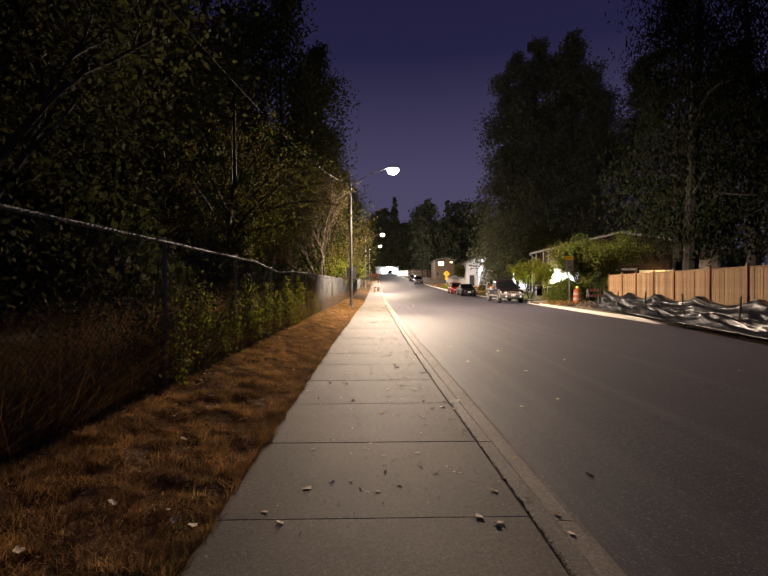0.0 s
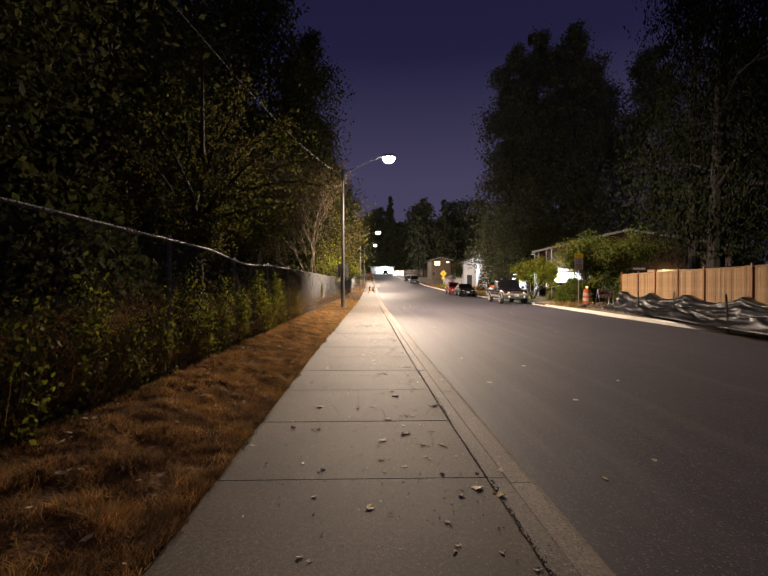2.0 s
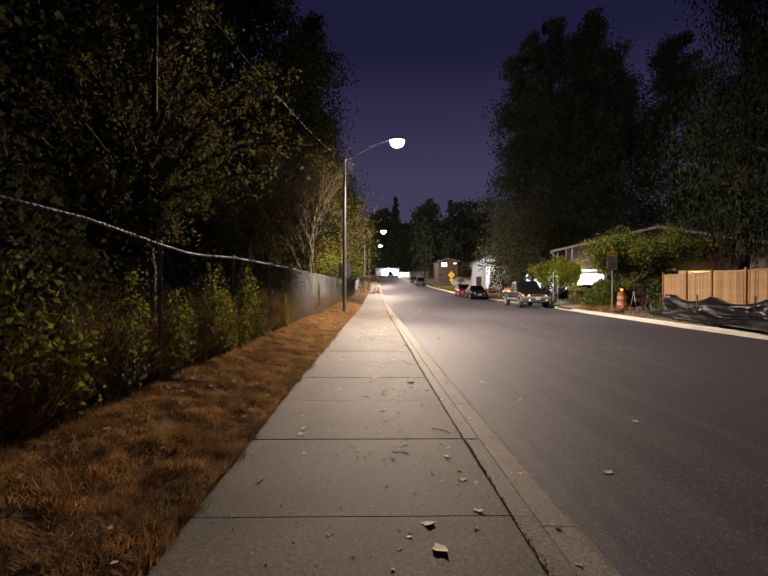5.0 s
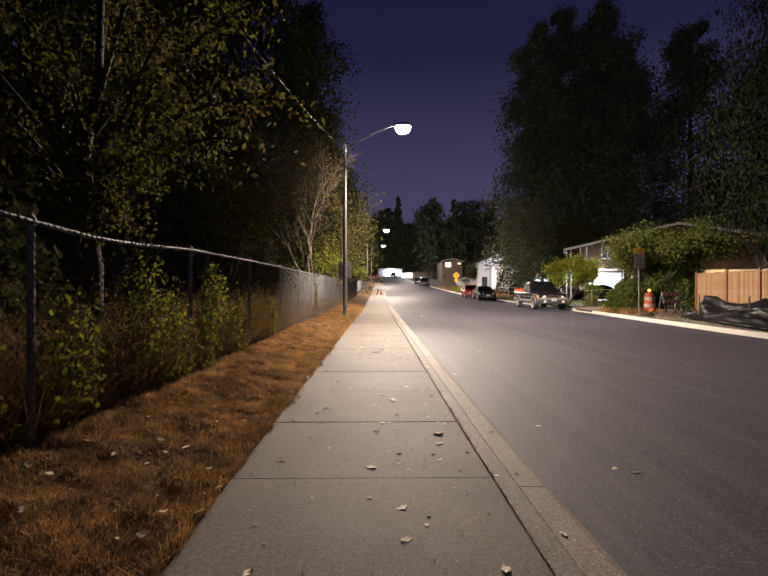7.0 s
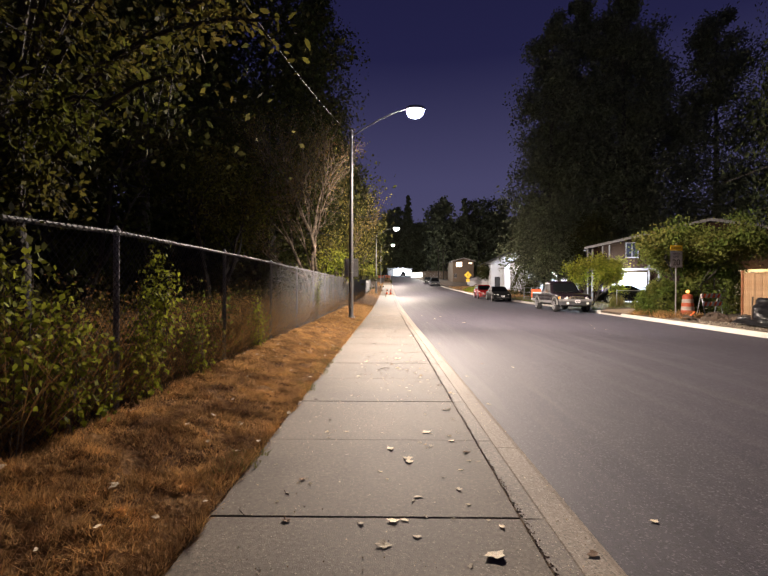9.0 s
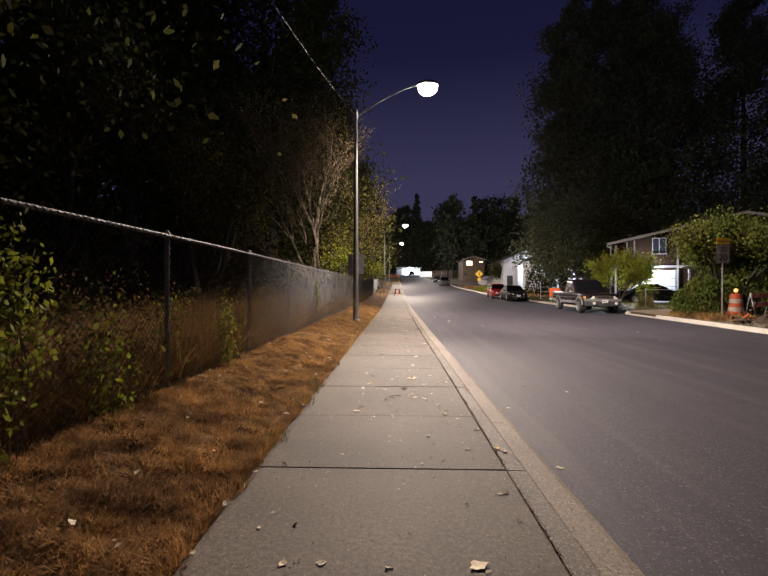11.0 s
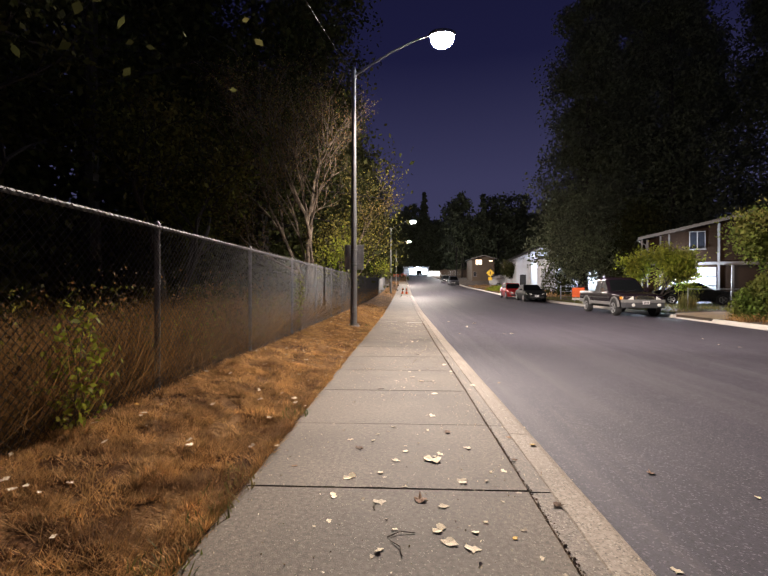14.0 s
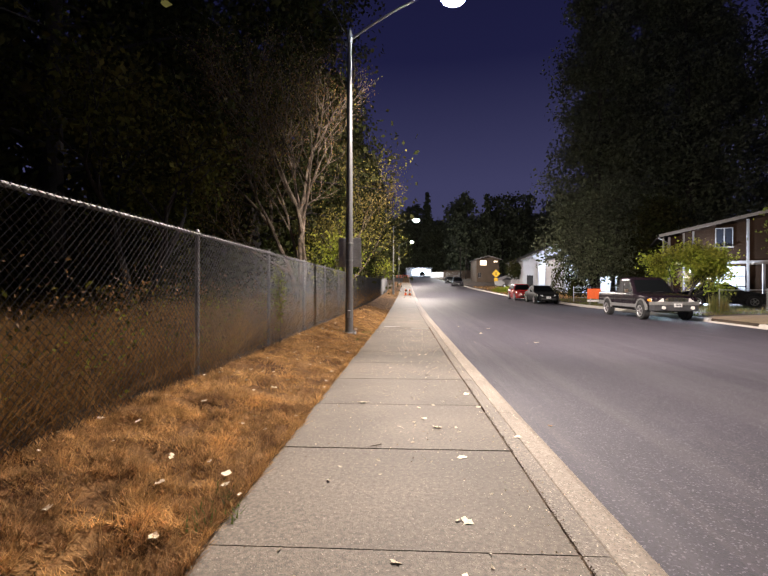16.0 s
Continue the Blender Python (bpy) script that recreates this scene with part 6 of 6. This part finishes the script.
right_grass("yard_grass", 26000, 12.6, 26, 40, 60, 0.14, GREENGRASS, "uneven green and yellow grass in the front yards", 0.012)
right_grass("yard_grass", 12000, 12.0, 20, 60, 100, 0.2, DRYGRASS, "dry pale grass along the far kerb", 0.02)
right_grass("weeds", 2500, 12.6, 14.2, 31.5, 35.2, 0.3, DRYGRASS, "dry weeds around the sign post", 0.008, -0.4)
xy = clump(15.9, 42.6, 0, 0.5, 0.35, 0.0, 500)[:, :2]
tagged(quads("tall_weeds", blades(xy, np.full(500, 0.14), 0.85, 0.25, 0.015), GREENGRASS, n=3), "tuft of tall green weeds at the fence post", "weeds", kind="stuff")

# ---- sidewalk slabs and kerbs ----
pavement = tagged(grid_mesh("pavement", LONG[3:-4], lambda y: [(walk_left(y) - 0.03, rise(y) - 0.05), (walk_right(y) + 0.04, rise(y) - 0.05)], VERGE), "concrete sidewalk of large slabs with dark joints, leaves lying on it", "pavement", kind="structure")


def slab_shape(y0, y1, la, lb, ra, rb, z0a, z0b, c, deep):
    def r(k, dz):
        return [(la + k, y0 + k, z0a + dz), (ra - k, y0 + k, z0a + dz), (rb - k, y1 - k, z0b + dz), (lb + k, y1 - k, z0b + dz)]
    return Shape().loft([r(0, -deep), r(0, -c), r(c, 0)])


JOINT0, PITCH = 6.04, 1.385
for k in range(-10, 84):
    y0, y1 = JOINT0 + k * PITCH, JOINT0 + (k + 1) * PITCH
    a, b = y0 + (0.007 if k % 2 == 0 else 0.0004), y1 - (0.007 if k % 2 else 0.0004)
    tiltz = 0.002 * math.sin(k * 2.7)
    slab_shape(a, b, walk_left(a), walk_left(b), walk_right(a) - 0.006, walk_right(b) - 0.006, rise(a) + tiltz, rise(b) - tiltz, 0.004, 0.08).part("slab", CONCRETE, pavement)
kerb = tagged(grid_mesh("kerb", LONG[3:-4], lambda y: [(walk_right(y) + 0.015, rise(y) - 0.06), (kerb_edge(y) - 0.03, rise(y) - 0.16)], KERB), "worn concrete kerb along the sidewalk", "kerb", kind="structure")
for k in range(-4, 40):
    y0, y1 = 4.6 + k * 2.74, 4.6 + (k + 1) * 2.74
    rings_ = []
    for y in (y0 + 0.004, (y0 + y1) / 2, y1 - 0.004):
        i0, o, g = walk_right(y) + 0.142, kerb_edge(y), rise(y)
        rings_.append([(i0, y, g - 0.2), (i0, y, g - 0.008), (i0 + 0.008, y, g), (o - 0.10, y, g - 0.006), (o - 0.05, y, g - 0.025), (o - 0.02, y, g - 0.06), (o + 0.02, y, g - 0.24)])
    Shape().loft(rings_).part("kerb_stone", KERB, kerb)
for k in range(-10, 84):
    y0, y1 = 6.04 + k * 1.385, 6.04 + (k + 1) * 1.385
    a, b = y0 + (0.005 if k % 2 == 0 else 0.0004), y1 - (0.005 if k % 2 else 0.0004)
    dz = -0.004 + 0.002 * math.sin(k * 1.9)
    slab_shape(a, b, walk_right(a) + 0.006, walk_right(b) + 0.006, walk_right(a) + 0.1405, walk_right(b) + 0.1405, rise(a) + dz, rise(b) + dz, 0.0012, 0.1).part("edging_slab", EDGING, kerb, "stained strip beside the kerb")
kerb2 = tagged(grid_mesh("far_kerb", LONG[3:-4], lambda y: [(right_edge(y) + 0.02, rise(y) - 0.2), (right_edge(y) + 0.15, rise(y) - 0.05)], NEWKERB), "new pale concrete kerb across the street", "kerb", kind="structure")
for k in range(-4, 36):
    y0, y1 = 2.0 + k * 3.05, 2.0 + (k + 1) * 3.05
    dip = 35.2 < (y0 + y1) / 2 < 39.5
    rings_ = []
    for y in (y0 + 0.004, (y0 + y1) / 2, y1 - 0.004):
        o, g = right_edge(y), rise(y)
        t = -0.07 if dip else 0.03
        rings_.append([(o - 0.02, y, g - 0.25), (o + 0.0, y, g + t - 0.04), (o + 0.03, y, g + t), (o + 0.17, y, g + t + 0.003), (o + 0.19, y, g + t - 0.02), (o + 0.19, y, g - 0.25)])
    Shape().loft(rings_).part("kerb_stone", NEWKERB, kerb2)


# ---- fallen leaves, twigs, marks ----
def leaf_mesh(seed, material, curl):
    rs = random.Random(seed)
    n = 11
    v = [(0, 0, 0.006)]
    for k in range(n):
        a1 = 6.28319 * k / n
        r = (0.5 + 0.08 * math.cos(2 * a1)) * rs.uniform(0.45, 1.2)
        v.append((r * math.cos(a1), r * 0.95 * math.sin(a1), curl * rs.uniform(0.0, 0.75) * r))
    m = len(v)
    v += [(x, y, z - 0.02) for x, y, z in v]
    f = [(0, 1 + k, 1 + (k + 1) % n) for k in range(n)] + [(m, m + 1 + (k + 1) % n, m + 1 + k) for k in range(n)]
    f += [(1 + k, m + 1 + k, m + 1 + (k + 1) % n, 1 + (k + 1) % n) for k in range(n)]
    return Shape().add(v, f).mesh("fallen_leaf", material)


LM = [leaf_mesh(i, mt, c) for i, (mt, c) in enumerate(((DRYLEAF, 0.32), (DRYLEAF, 0.15), (BROWNLEAF, 0.5), (BROWNLEAF, 0.3), (YELLEAF, 0.35), (DRYLEAF, 0.5)))]
LNAME = {0: "pale dry curled leaf", 1: "pale dry flat leaf", 2: "dark brown curled leaf", 3: "dark brown flat leaf", 4: "yellow fallen leaf", 5: "pale crumpled leaf"}
random.seed(44)


def drop(x, y, z, size, kind, where):
    o = new("fallen_leaf", LM[kind])
    o.matrix_basis = pose(x, y, z + 0.004, random.uniform(-7, 7), random.uniform(-7, 7), random.uniform(0, 360)) @ Matrix.Diagonal((size, size, size, 1))
    tagged(o, LNAME[kind] + " lying on the " + where, "leaf", "fallen leaves on the " + where)


KNOWN = ((0.27, 7.0, 0.075, 4), (1.01, 7.25, 0.07, 0), (1.14, 7.15, 0.09, 4), (-0.49, 8.6, 0.06, 2), (0.86, 10.7, 0.07, 4), (0.58, 9.85, 0.09, 0), (1.02, 9.35, 0.07, 2), (0.75, 13.96, 0.10, 0), (0.22, 14.3, 0.06, 0), (0.37, 20.37, 0.12, 5), (0.26, 19.74, 0.085, 2), (-0.2, 20.6, 0.07, 2), (0.29, 23.5, 0.07, 0), (0.21, 15.5, 0.07, 0), (0.56, 15.95, 0.08, 0))
for x, y, s, k in KNOWN:
    drop(x, y, rise(y), s * 1.1, k, "sidewalk")
for i in range(185):
    y = random.uniform(4.5, 21) if i % 8 else random.uniform(21, 32)
    t = random.betavariate(2.4, 1.2)
    x = walk_left(y) + 0.05 + (walk_right(y) - walk_left(y) - 0.08) * t
    drop(x, y, rise(y), random.choice((0.03, 0.035, 0.04, 0.05, 0.06, 0.08)), random.choices(range(6), (10, 9, 1, 1, 1, 5))[0], "sidewalk")
for i in range(32):
    y = random.uniform(3, 30)
    drop(random.uniform(walk_right(y) + 0.03, kerb_edge(y) - 0.12), y, rise(y), random.uniform(0.03, 0.07), random.choices(range(6), (4, 3, 5, 3, 1, 2))[0], "kerb")
for i in range(26):
    y = random.uniform(4, 34)
    x = kerb_edge(y) + 0.1 + 7.0 * random.random() ** 2.0
    drop(x, y, road_at(x, y), random.uniform(0.045, 0.075), random.choices(range(6), (5, 4, 2, 1, 1, 2))[0], "road")
for x, y, s in ((3.1, 12.39, 0.08), (2.11, 11.08, 0.08), (2.94, 9.95, 0.085), (2.4, 33.0, 0.12), (2.9, 34.5, 0.12), (2.0, 35.5, 0.1), (3.4, 30.6, 0.12)):
    drop(x, y, road_at(x, y), s, 0, "road")
for i in range(26):
    y = random.uniform(3, 33)
    x = random.uniform(-2.3, walk_left(y) - 0.03)
    drop(x, y, verge_z(x, y) + 0.04, random.uniform(0.035, 0.08), random.choices(range(6), (5, 5, 2, 2, 2, 3))[0], "dry grass")


def strewn(name, places, sizes, label):
    """Many small curled leaves lying about, joined."""
    sh = Shape()
    for (x, y, z), size in zip(places, sizes):
        me = LM[random.choice((0, 1, 5))]
        m = pose(x, y, z, random.uniform(-20, 20), random.uniform(-20, 20), random.uniform(0, 360)) @ Matrix.Diagonal((size, size, size, 1))
        sh.add([v_.co for v_ in me.vertices], [tuple(p_.vertices) for p_ in me.polygons], m)
    tagged(sh.part(name, DRYLEAF), label, "leaf litter", kind="stuff")


ll = [(x, y, verge_z(x, y) + 0.035) for x, y in scatter(260, -2.35, -0.85, 3, 40)]
strewn("leaf_litter", ll, [random.uniform(0.02, 0.065) for _ in ll], "small pale dry leaves littered over the verge")
ll = []
for i in range(260):
    y = random.uniform(5, 30)
    ll.append((walk_left(y) + 0.05 + (walk_right(y) - walk_left(y) - 0.08) * random.betavariate(1.8, 1.1), y, rise(y) + 0.004))
strewn("leaf_litter", ll, [random.uniform(0.012, 0.04) for _ in ll], "small pale scraps of dry leaf on the sidewalk")
for i in range(13):
    y = random.uniform(4, 26)
    x = random.uniform(walk_left(y) + 0.1, walk_right(y) - 0.05)
    a1, l = random.uniform(0, 6.28), random.uniform(0.06, 0.16)
    p = [(x, y, rise(y) + 0.006), (x + l * 0.5 * math.cos(a1), y + l * 0.5 * math.sin(a1), rise(y) + 0.012), (x + l * math.cos(a1 + 0.3), y + l * math.sin(a1 + 0.3), rise(y) + 0.005)]
    tagged(Shape().tube(p, 0.003, 5).part("twig", TWIG), "thin dry twig lying on the sidewalk", "twig", "twigs on the sidewalk")
# leaf crumbs and small stones over sidewalk and kerb; pale ones also imitate sparkle
cr_ = scatter(5200, 0, 1, 2, 34)
cr_ = np.array([(walk_left(y) + (kerb_edge(y) - 0.06 - walk_left(y)) * u ** 0.8, y) for u, y in cr_])
cr_ = patchy(cr_, 0.9, -0.12)
half = len(cr_) * 5 // 6
zz = np.array([rise(y) + 0.006 for x, y in cr_])
tagged(quads("leaf_crumbs", leaves(np.column_stack([cr_, zz])[:half], 0.013, 0.0), DRYLEAF), "tiny pale crumbs of dry leaf and imitated sparkle strewn over the sidewalk", "leaf crumbs", kind="stuff")
tagged(quads("dark_crumbs", leaves(np.column_stack([cr_, zz])[half:], 0.011, 0.0), BROWNLEAF), "tiny dark crumbs strewn over the sidewalk", "crumbs", kind="stuff")
# dirt and crumbs in the joint beside the kerb
cv, cf = [], []
for i in range(64):
    y0, y1, k = 2 + i * 0.5, 2.5 + i * 0.5, len(cv)
    cv += [(walk_right(y0) - 0.007, y0, rise(y0) - 0.005), (walk_right(y0) + 0.008, y0, rise(y0) - 0.006), (walk_right(y1) + 0.008, y1, rise(y1) - 0.006), (walk_right(y1) - 0.007, y1, rise(y1) - 0.005)]
    cf.append((k, k + 1, k + 2, k + 3))
for i in range(5200):
    y = random.uniform(2, 34)
    thick = 0.45 + 0.9 * max(0.0, noise.noise((y * 0.8, 3, 3)) + 0.2)
    x = walk_right(y) + random.gauss(0.006, 0.016 * thick)
    s = random.uniform(0.002, 0.008)
    k = len(cv)
    cv += [(x - s, y - s, rise(y) - 0.004), (x + s, y - s * 0.6, rise(y) - 0.004), (x, y + s, rise(y) - 0.004), (x, y, rise(y) + s * 0.2)]
    cf += [(k, k + 1, k + 3), (k + 1, k + 2, k + 3), (k + 2, k, k + 3)]
tagged(Shape().add(cv, cf).part("joint_dirt", JOINTDIRT), "dark dirt and crumbs in the joint beside the kerb", "dirt", kind="stuff")
for x, y, a1 in ((-0.35, 34.0, 80), (0.55, 33.4, 95)):
    tagged(Shape().box(-0.05, 0.05, -0.28, 0.28, 0, 0.004, 0, pose(x, y, rise(y) + 0.003, 0, 0, a1)).part("paint_mark", PAINTSPOT), "worn white survey paint mark on the sidewalk", "paint mark")
